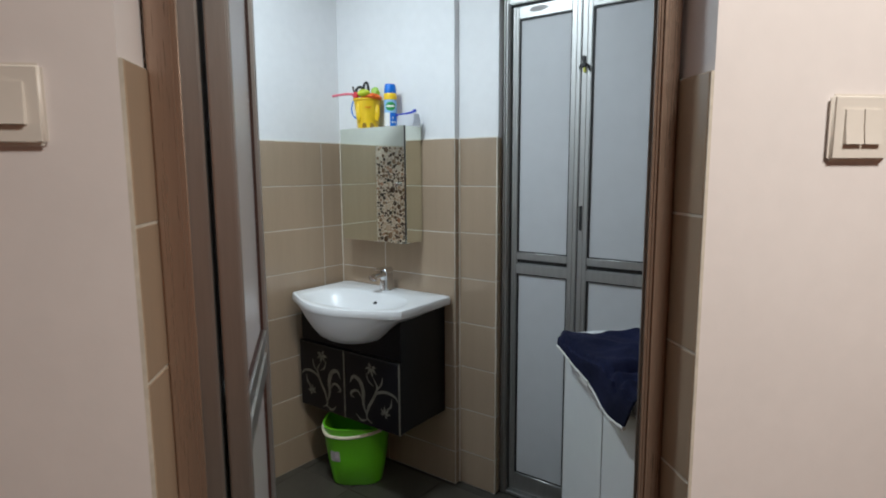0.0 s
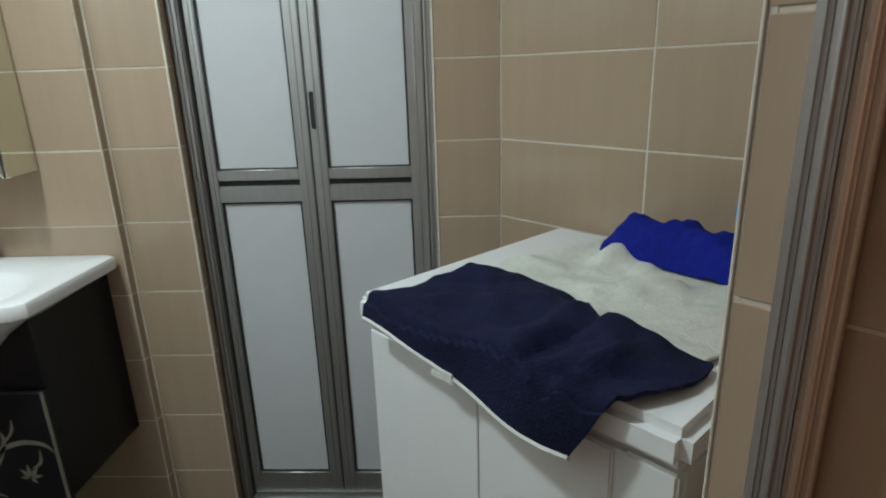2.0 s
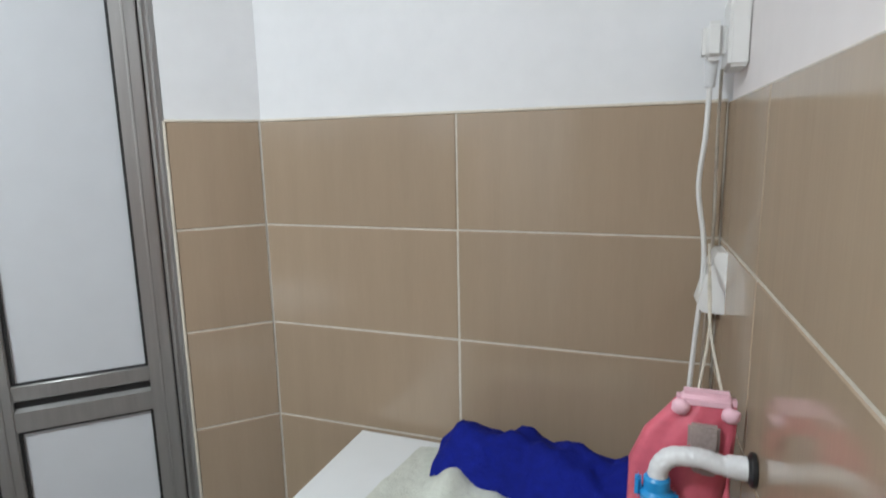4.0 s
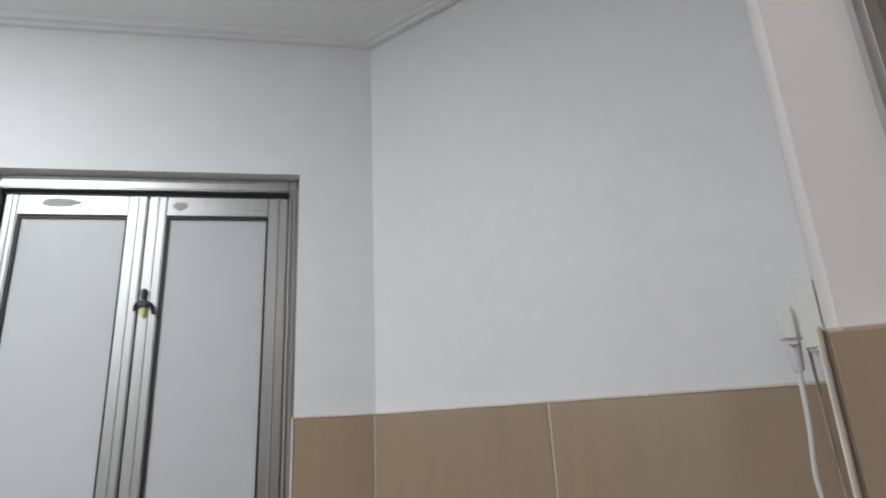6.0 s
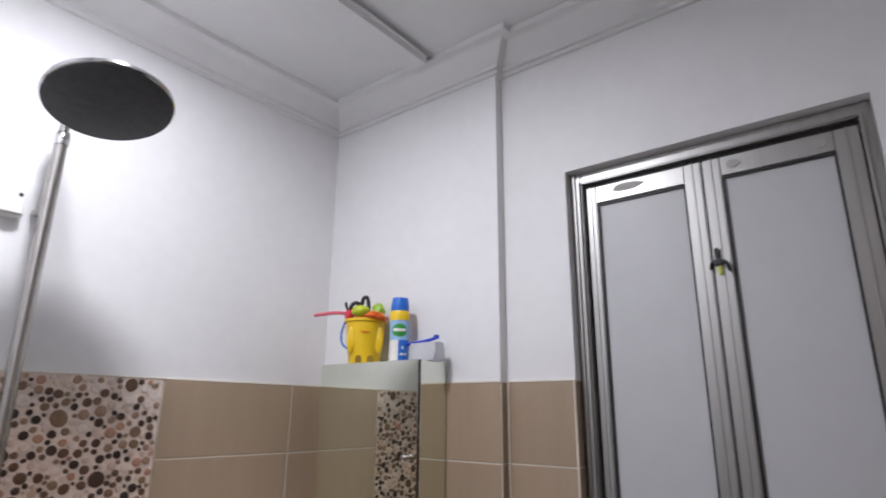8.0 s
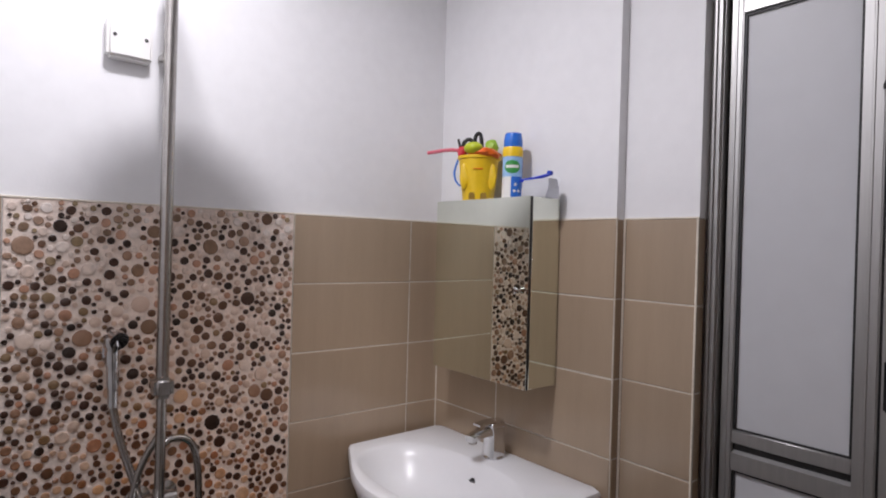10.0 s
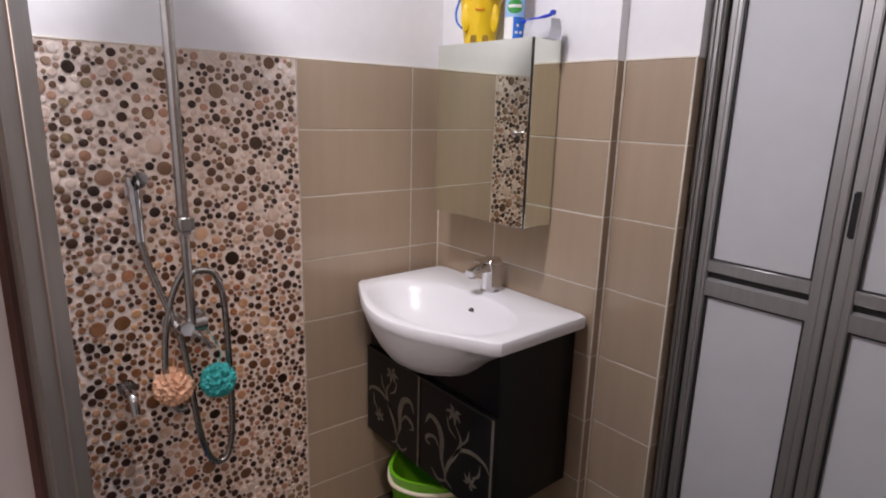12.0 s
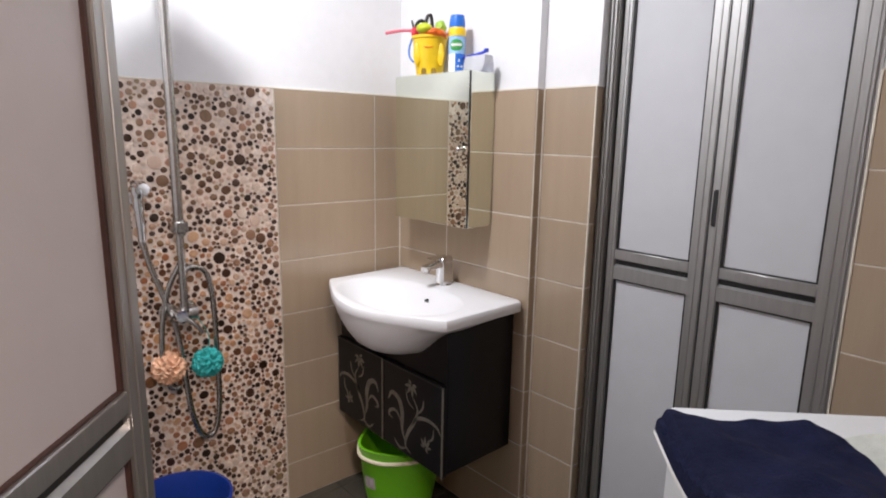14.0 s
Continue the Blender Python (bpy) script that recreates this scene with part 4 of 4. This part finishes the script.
def cloth(u_n, v_n, place, thick):
    """A closed cloth from a place(u, v) surface; thick: its depth along the surface's normal."""
    grid = [[Vector(place(i / u_n, j / v_n)) for i in range(u_n + 1)] for j in range(v_n + 1)]
    under = []
    for j in range(v_n + 1):
        row = []
        for i in range(u_n + 1):
            a = grid[j][min(i + 1, u_n)] - grid[j][max(i - 1, 0)]
            b = grid[min(j + 1, v_n)][i] - grid[max(j - 1, 0)][i]
            n = a.cross(b).normalized()
            row.append(grid[j][i] - n * thick * (1 if n.z > -0.2 else -1))
        under.append(row)
    bm = bmesh.new()
    top = [[bm.verts.new(p) for p in row] for row in grid]
    low = [[bm.verts.new(p) for p in row] for row in under]
    for j in range(v_n):
        for i in range(u_n):
            bm.faces.new((top[j][i], top[j][i + 1], top[j + 1][i + 1], top[j + 1][i]))
            bm.faces.new((low[j][i], low[j + 1][i], low[j + 1][i + 1], low[j][i + 1]))
    edge = [(0, i) for i in range(u_n)] + [(j, u_n) for j in range(v_n)] + [(v_n, i) for i in range(u_n, 0, -1)] + [(j, 0) for j in range(v_n, 0, -1)]
    for (ja, ia), (jb, ib) in zip(edge, edge[1:] + edge[:1]):
        bm.faces.new((top[ja][ia], low[ja][ia], low[jb][ib], top[jb][ib]))
    return bm


def crease(x, y, z0=0.0):
    """Soft lumps and a few long folds."""
    p = Vector((x * 9, y * 9, z0))
    h = 0.004 + 0.012 * noise.noise(p) + 0.009 * noise.noise(p * 2.3) + 0.003 * noise.noise(p * 5)
    for cx, cy, ang, amp, wid in ((0.60, -0.50, 0.9, 0.018, 0.022), (0.655, -0.455, 0.2, 0.014, 0.018), (0.50, -0.44, -0.4, 0.012, 0.030), (0.66, -0.56, 1.3, 0.020, 0.016), (0.42, -0.50, 0.6, 0.010, 0.02), (0.57, -0.42, -0.9, 0.016, 0.016),
                                  (0.545, -0.52, 1.5, 0.010, 0.022), (0.584, -0.545, 1.45, -0.020, 0.012), (0.625, -0.56, 1.2, 0.014, 0.018), (0.655, -0.585, 0.7, -0.018, 0.011)):
        du = (x - cx) * math.cos(ang) + (y - cy) * math.sin(ang)
        dv = -(x - cx) * math.sin(ang) + (y - cy) * math.cos(ang)
        h += amp * math.exp(-(dv / wid) ** 2 - (du / 0.09) ** 2)
    return max(-0.002, h)


def dip(u):
    """How far the navy band's far side draws forward along the towel."""
    k = min(1, max(0, (u - 0.42) / 0.3))
    return 0.055 * k * k * (3 - 2 * k)


def navy_at(u, v):
    """v 0 at the pale band, 1 at the hanging hem."""
    drop = 0.045 + 0.022 * u + 0.004 * math.sin(u * 8)
    flat = 0.225 - dip(u)
    run = v * (flat + drop)
    y0 = -0.378 - 0.030 * u + 0.012 * math.sin(u * 7) - dip(u)
    x = 0.298 + u * 0.450 - 0.045 * v * (1 - u) - 0.085 * v * v * u + 0.006 * math.sin(v * 6) * u
    edge = y0 + 0.606
    if run < edge:
        y, z = y0 - run, 0.0
    else:
        over = run - edge
        bend = 0.012
        y = y0 - edge - bend * (1 - math.exp(-over / 0.01)) - 0.006 * math.sin(u * 9) * min(1, over * 20)
        z = -max(0, over - 0.004)
    h = crease(x, y) * (1 if z == 0 else max(0, 1 + z * 10))
    return (x, y, WT + 0.013 + z + h)


def pale_at(u, v):
    x = 0.300 + u * 0.432 + 0.045 * v
    y = -0.405 - 0.030 * u + 0.015 * math.sin(u * 7) - dip(u) + v * (0.34 + dip(u))
    p = Vector((x * 8 + 4, y * 8, 2))
    h = 0.018 * noise.noise(p) + 0.010 * noise.noise(p * 2.4) + 0.004 * noise.noise(p * 5)
    h += 0.030 * math.exp(-((x - 0.44) / 0.03) ** 2 - ((y + 0.17) / 0.08) ** 2) + 0.012 * math.exp(-((x - 0.58 - (y + 0.25)) / 0.025) ** 2 - ((y + 0.25) / 0.07) ** 2)
    return (x, y, WT + 0.0085 + max(0, h) * min(1, 0.1 + v * 5))


towel = thing("towel", "rumpled navy and pale grey striped towel on the washer", "towel", DIAG)
part("navy_band", cloth(56, 44, navy_at, 0.006), NAVY, towel, "navy terry band hanging over the front")
part("pale_band", cloth(50, 36, pale_at, 0.005), PALE, towel, "pale grey-green terry band")
part("hem", tube([Vector(navy_at(u, 1.0)) + Vector((0, -0.003, -0.003)) for u in np.linspace(0, 1, 12)], 0.0052, 8, 4), HEM, towel, "white sewn hem")
tag = navy_at(0.40, 1.0)
part("tag", boxed((tag[0], tag[1] - 0.006, tag[2] - 0.022), (tag[0] + 0.045, tag[1] - 0.003, tag[2] - 0.004), 0.001), HEM, towel, "small white label")


def blue_at(u, v):
    x = 0.400 + u * 0.345
    y = -0.160 - 0.03 * u + v * (0.130 + 0.01 * u)
    p = Vector((x * 14, y * 14, 7))
    bulge = math.sin(math.pi * min(1, v * 1.02)) ** 0.6 * (0.068 - 0.010 * u) * min(1, (u + 0.08) * 6) * min(1, (1.06 - u) * 6)
    return (x, y, WT + 0.013 + max(0, bulge + 0.020 * noise.noise(p) * (0.3 + bulge * 16) + 0.012 * noise.noise(p * 2) + 0.006 * noise.noise(p * 4.5)))


blue = thing("blue_cloth", "bunched royal blue cloth on the washer", "cloth", DIAG)
part("folds", cloth(52, 26, blue_at, 0.006), ROYAL, blue)

# tap, bag and cables on the entry wall
wtap = thing("washer_tap", "white washer tap with a sky blue hose connector", "tap", DIAG)
TD, TZ = -0.345, 1.120
part("pipe", tube([(0.812, TD, TZ), (0.795, TD, TZ), (0.778, TD, TZ + 0.004), (0.765, TD, TZ + 0.004), (0.748, TD, TZ + 0.001), (0.738, TD, TZ - 0.010), (0.735, TD, TZ - 0.024)], 0.0098, 14, 6, 0.06, 3), HOSE_WHITE, wtap)
part("wall_ring", lathe([(0.017, 0), (0.017, 0.004), (0.012, 0.007)], 24), BLACK_PLASTIC, wtap, "dark wall ring").matrix_basis = Matrix.Translation((0.8255, TD, TZ)) @ Matrix.Rotation(radians(-90), 4, "Y")
part("collar", rodded((0.818, TD, TZ), (0.800, TD, TZ), 0.0125, 0.0115), HOSE_WHITE, wtap)
CZ = TZ - 0.052
part("connector", lathe([(0.012, CZ), (0.0165, CZ + 0.003), (0.0175, CZ + 0.011), (0.0135, CZ + 0.015), (0.0135, CZ + 0.027), (0.011, CZ + 0.030)], 24, (0.735, TD)), SKY, wtap, "sky blue quick connector")
for dx, lift in ((-0.0185, 0.008), (0.0185, -0.008)):
    part("clip", boxed((0.735 + dx - 0.0035, TD - 0.007, CZ + lift - 0.004), (0.735 + dx + 0.0035, TD + 0.007, CZ + lift + 0.020), 0.003), SKY, wtap)
part("nozzle", lathe([(0.0055, CZ - 0.026), (0.0085, CZ - 0.023), (0.0085, CZ - 0.015), (0.0072, CZ - 0.013), (0.0095, CZ - 0.010), (0.0095, CZ + 0.002)], 16, (0.735, TD)), CHROME, wtap, "chrome nozzle")

bag = thing("plastic_bag", "pink plastic bag hanging beside the washer", "bag", DIAG)
bm = bmesh.new()
BD = -0.302
rings = []
for z, cx, cy, rx, ry in ((1.172, 0.782, BD, 0.028, 0.008), (1.160, 0.779, BD, 0.034, 0.012), (1.13, 0.766, BD, 0.046, 0.017), (1.09, 0.756, BD, 0.052, 0.020), (1.04, 0.753, BD - 0.002, 0.049, 0.023),
                          (0.985, 0.752, BD - 0.006, 0.043, 0.026), (0.945, 0.755, BD - 0.012, 0.038, 0.030), (0.922, 0.763, BD - 0.022, 0.037, 0.036), (0.9125, 0.774, BD - 0.032, 0.034, 0.044),
                          (0.904, 0.7985, BD - 0.050, 0.0125, 0.050), (0.80, 0.7995, BD - 0.10, 0.0115, 0.06), (0.62, 0.801, BD - 0.13, 0.010, 0.055), (0.42, 0.803, BD - 0.14, 0.008, 0.05)):
    ringp = []
    for k in range(40):
        a = 2 * math.pi * k / 40
        f = 1 + (0.10 * math.sin(a * 5 + z * 19) + 0.12 * math.sin(a * 9 - z * 34) + 0.06 * math.sin(a * 14 + z * 60)) * (1 if z > 0.92 else 0.2)
        ringp.append((min(0.812, cx + rx * (0.8 + 0.2 * f) * math.cos(a)), cy + ry * f * math.sin(a), z))
    rings.append(ringp)
loft(bm, rings)
part("bag_body", bm, PINK, bag)
part("fold", tube([(0.752, BD - 0.021, 1.075), (0.768, BD - 0.024, 1.035), (0.788, BD - 0.022, 1.010)], [0.002, 0.0035, 0.002], 8), PINK, bag, "creased opening edge")
part("fold", tube([(0.806, BD - 0.018, 1.12), (0.803, BD - 0.022, 1.06), (0.790, BD - 0.024, 1.01)], [0.002, 0.0035, 0.002], 8), PINK, bag, "creased opening edge")
# grey block added in place of the bag's dark inside
part("opening_fill", boxed((0.764, BD - 0.0215, 1.092), (0.795, BD - 0.014, 1.150), 0.003), material("bag_inside_grey", (0.36, 0.30, 0.28), 0.35, vary=0.25, scale=30), bag, "grey block set in for the dark inside of the bag")
part("hanger", boxed((0.752, BD - 0.012, 1.160), (0.811, BD + 0.012, 1.180), 0.007, 3), PALE_PINK, bag, "pale pink clip")
for k, (x, z) in enumerate(((0.756, 1.164), (0.805, 1.160))):
    part("knot", blob((x, BD - 0.012, z), (0.010, 0.007, 0.009), k + 2, 0.2, 2), PALE_PINK, bag)
for s in (-1, 1):
    part("string", tube([(0.785 + 0.012 * s, BD, 1.176), (0.790, -0.20, 1.225), (0.796, -0.06, 1.30)], 0.0016, 6), GROUT, bag, "cream hanging string")

socket = thing("wall_socket", "white wall socket with a plug near the corner", "socket", DIAG)
part("socket_plate", boxed((0.800, -0.115, 1.535), (0.8265, -0.030, 1.625), 0.004, 2), WHITE_PLASTIC, socket)
plug = thing("power_plug", "white mains plug with a hanging cord", "plug", DIAG)
part("plug_body", boxed((0.772, -0.085, 1.548), (0.800, -0.045, 1.598), 0.008, 3), WHITE_PLASTIC, plug)
part("strain_relief", rodded((0.785, -0.062, 1.515), (0.785, -0.062, 1.550), 0.0065, 0.009), HOSE_WHITE, plug, "ribbed grey-white strain relief")
part("cord", tube([(0.785, -0.062, 1.518), (0.783, -0.062, 1.45), (0.778, -0.06, 1.38), (0.788, -0.058, 1.31), (0.790, -0.056, 1.25), (0.784, -0.056, 1.15), (0.780, -0.058, 1.05), (0.785, -0.05, 0.90), (0.80, -0.04, 0.6)], 0.0035, 8), WHITE_PLASTIC, plug, "white mains cord")
cord = thing("cable", "thin cream cable running down the tiled corner", "cable", DIAG)
part("cable_run", tube([(0.800, -0.045, 1.54), (0.801, -0.03, 1.45), (0.803, -0.028, 1.3), (0.800, -0.03, 1.2), (0.797, -0.035, 1.1), (0.795, -0.04, 0.95), (0.802, -0.03, 0.6)], 0.0022, 6), GROUT, cord)
holder = thing("wall_holder", "small white plastic holder stuck in the corner", "holder", DIAG)
bm = bmesh.new()
loft(bm, [[(0.788 + dx, -0.022 - 0.0, z), (0.8185, -0.022, z), (0.8205, -0.085, z), (0.790 + dx, -0.078, z)] for z, dx in ((1.205, 0.0), (1.215, -0.006), (1.285, 0.012), (1.292, 0.016))])
part("holder_body", bm, WHITE_PLASTIC, holder)

# ---- tiles, last ----
tile_meshes = {}


def tile_mesh(name, w, h, mat, depth=TT):
    key = (name, round(w, 3), round(h, 3))
    if key not in tile_meshes:
        bm = bmesh.new()
        b = 0.0016
        base = [(0, 0), (w, 0), (w, h), (0, h)]
        top = [(b, b), (w - b, b), (w - b, h - b), (b, h - b)]
        loft(bm, [[(x, 0, z) for x, z in base], [(x, -depth + b, z) for x, z in base], [(x, -depth, z) for x, z in top]])
        tile_meshes[key] = finish(bm, name, mat, smooth=False)
    return tile_meshes[key]


def tile_field(parent, m, joints, gap=0.0028, courses=None, name="tile"):
    """Tiles between plan joints along x of m, in courses down from the tiled top; they face -y of m."""
    levels = courses or [TILE_TOP - COURSE * i for i in range(8)] + [FLOOR]
    for x0, x1 in joints:
        for z1, z0 in zip(levels, levels[1:]):
            ob = new(name, tile_mesh(name, x1 - x0 - gap, z1 - z0 - gap, TILE))
            ob.parent = parent
            ob.matrix_parent_inverse = parent.matrix_world.inverted()
            tilt = Matrix.Rotation(random.uniform(-0.0016, 0.0016), 4, "X") @ Matrix.Rotation(random.uniform(-0.0016, 0.0016), 4, "Z")
            ob.matrix_basis = m @ Matrix.Translation((x0 + gap / 2, TT, z0 + gap / 2)) @ tilt


def grout_bed(parent, m, x0, x1, name="grout"):
    bm = boxed((x0, 0.0012, FLOOR), (x1, TT + 0.001, TILE_TOP - 0.001))
    ob = part(name, bm, GROUT, parent, "pale cement grout", smooth=False)
    ob.matrix_parent_inverse = parent.matrix_world.inverted()
    ob.matrix_basis = m


bpy.context.view_layer.update()
WEST = Matrix.Rotation(radians(90), 4, "Z")          # x runs north, -y faces east
NORTH, RECESS = Matrix.Translation((0, NY, 0)), Matrix.Translation((0, 0.05, 0))
LEAN = math.atan2(WX, NY - WS)
WEST_N = Matrix.Translation((0, WS, 0)) @ Matrix.Rotation(radians(90) - LEAN, 4, "Z")
REVEAL_D = Matrix.Translation((0.902, 0.05, 0)) @ Matrix.Rotation(radians(90), 4, "Z")
STEP = Matrix.Translation((0.713, NY, 0)) @ Matrix.Rotation(radians(90), 4, "Z")
ENTRY_IN = DIAG @ Matrix.Translation((CORNER, 0, 0)) @ Matrix.Rotation(radians(-90) + math.atan((SIN - CORNER) / -JAMB_R), 4, "Z")     # x runs away from the corner
REVEAL_R = DIAG @ Matrix.Translation((0, JAMB_R, 0))
REVEAL_L = DIAG @ Matrix.Translation((0, JAMB_L, 0)) @ Matrix.Rotation(radians(180), 4, "Z")
for parent, m, joints in (
        (wall_west, WEST_N, [(0.002, 0.404), (0.404, (NY - WS) / math.cos(LEAN))]),
        (wall_west, WEST, [(-1.33, -1.167)]),
        (wall_north, NORTH, [(WX, 0.307), (0.307, 0.711)]),
        (wall_north, STEP, [(0.001, 0.05 - NY)]),
        (wall_north, REVEAL_D, [(0.002, 0.037)]),
        (wall_north, RECESS, [(0.713, 0.902), (1.570, 1.735)]),
        (wall_east, DIAG, [(0.0, 0.4), (0.4, CORNER)]),
        (wall_entry, ENTRY_IN, [(0.0, 0.28), (0.28, 0.682)]),
        (wall_entry, REVEAL_R, [(SIN, SOUT)]),
        (wall_entry_left, REVEAL_L, [(-SOUT, -SIN)])):
    tile_field(parent, m, joints)
    grout_bed(parent, m, joints[0][0], joints[-1][1] if len(joints) != 2 or joints[0][1] == joints[1][0] else joints[0][1])
    if len(joints) == 2 and joints[0][1] != joints[1][0]:
        grout_bed(parent, m, *joints[1])

# pale jointing run down the tiled corners
for parent, m, lo, hi in ((wall_north, None, (0.8992, 0.0475, FLOOR), (0.9035, 0.0515, TILE_TOP)), (wall_north, None, (1.5665, 0.0475, FLOOR), (1.571, 0.0515, TILE_TOP)),
                          (wall_north, None, (0.7128, 0.0455, FLOOR), (0.7175, 0.0505, TILE_TOP)), (wall_north, None, (WX - 0.001, NY - 0.003, FLOOR), (WX + 0.003, NY + 0.0005, TILE_TOP)),
                          (wall_entry, DIAG, (SIN - 0.002, JAMB_R - 0.002, FLOOR), (SIN + 0.0005, JAMB_R + 0.001, TILE_TOP))):
    ob = part("corner_joint", boxed(lo, hi, 0.0008, 1), JOINT if m is None else GROUT, parent, "pale cement corner joint")
    ob.matrix_parent_inverse = parent.matrix_world.inverted()
    ob.matrix_basis = m or Matrix.Identity(4)
for parent, m, x0, x1 in ((wall_west, WEST, -1.33, WS), (wall_west, WEST_N, 0.0, 0.522), (wall_north, NORTH, WX, 0.713), (wall_north, RECESS, 0.7135, 0.902), (wall_north, RECESS, 1.570, 1.735),
                          (wall_east, DIAG, 0.001, CORNER)):
    ob = part("top_joint", boxed((x0, -0.0008, TILE_TOP - 0.0012), (x1, TT, TILE_TOP + 0.003), 0.0008, 1), JOINT, parent, "pale filler along the top of the tiles")
    ob.matrix_parent_inverse = parent.matrix_world.inverted()
    ob.matrix_basis = m

# floor tiles
floor_ob = bpy.data.objects["floor"]
for i in range(-1, 9):
    for j in range(-6, 1):
        ob = new("floor_tile", tile_mesh("floor_tile", 0.297, 0.297, FLOOR_TILE, 0.005))
        ob.parent = floor_ob
        ob.matrix_basis = Matrix.Translation((i * 0.3 + 0.05, j * 0.3, FLOOR - 0.005)) @ Matrix.Rotation(radians(-90), 4, "X") @ Matrix.Scale(-1, 4, (0, 0, 1))

# pebble panel: stones packed by falling size on a strip of the shower wall
rng = np.random.default_rng(5)
Y0, Y1, Z0, Z1 = -1.165, -0.505, FLOOR, TILE_TOP
part("mortar", boxed((-0.006, Y0, Z0), (-0.0015, Y1, Z1)), MORTAR, wall_west, "grey-beige mortar between pebbles", smooth=False)
cell, taken, stones = 0.04, {}, []
for size, tries in ((0.0195, 45), (0.0150, 130), (0.0120, 520), (0.0100, 2400), (0.0082, 12000), (0.0066, 24000), (0.0051, 18000)):
    for y, z, f in zip(rng.uniform(Y0, Y1, tries), rng.uniform(Z0, Z1, tries), rng.uniform(0.86, 1.12, tries)):
        r = size * f
        if y - r < Y0 or y + r > Y1 or z - r < Z0 or z + r > Z1:
            continue
        ci, cj = int(y / cell), int(z / cell)
        near = [s for a in (-1, 0, 1) for b in (-1, 0, 1) for s in taken.get((ci + a, cj + b), ())]
        if all((y - s[0]) ** 2 + (z - s[1]) ** 2 > (r + s[2] + 0.0005) ** 2 for s in near):
            taken.setdefault((ci, cj), []).append((y, z, r))
            stones.append((y, z, r))


def stone_rings(sides):
    turn = [(math.cos(2 * math.pi * i / sides), math.sin(2 * math.pi * i / sides)) for i in range(sides)]
    return [[(h, c * s, d * s) for c, d in turn] for h, s in ((-0.3, 1.0), (0.12, 0.97), (0.2, 0.78))]


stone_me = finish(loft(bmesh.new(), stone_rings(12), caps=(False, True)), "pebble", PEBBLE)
singles = 0
verts, faces = [], []
for y, z, r in stones:
    if 0.98 < z < 1.3 and r > 0.0072 and singles < 290:
        singles += 1
        ob = new("pebble", stone_me)
        ob.parent = wall_west
        ob.matrix_basis = Matrix.LocRotScale((0, y, z), Euler((rng.uniform(0, 6), rng.uniform(-0.12, 0.12), rng.uniform(-0.12, 0.12))),
                                             (0.012, r, r * rng.uniform(0.9, 1.0)))
        continue
    sides, base = (10 if r > 0.008 else 7), len(verts)
    spin, squash, lean = rng.uniform(0, 6), rng.uniform(0.88, 1), rng.uniform(-0.12, 0.12)
    for ring in stone_rings(sides):
        for h, c, d in ring:
            verts.append((h * 0.012 + lean * c * 0.01, y + r * (c * math.cos(spin) - d * squash * math.sin(spin)), z + r * (c * math.sin(spin) + d * squash * math.cos(spin))))
    for k in range(2):
        for i in range(sides):
            j = (i + 1) % sides
            a = base + k * sides
            faces.append((a + i, a + j, a + sides + j, a + sides + i))
    faces.append(tuple(base + 2 * sides + i for i in range(sides)))
me = bpy.data.meshes.new("pebbles")
me.from_pydata(verts, [], faces)
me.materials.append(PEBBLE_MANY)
many = new("pebbles", me)
many.parent = wall_west
tagged(many, "round cream, brown and salmon pebbles", kind="stuff")
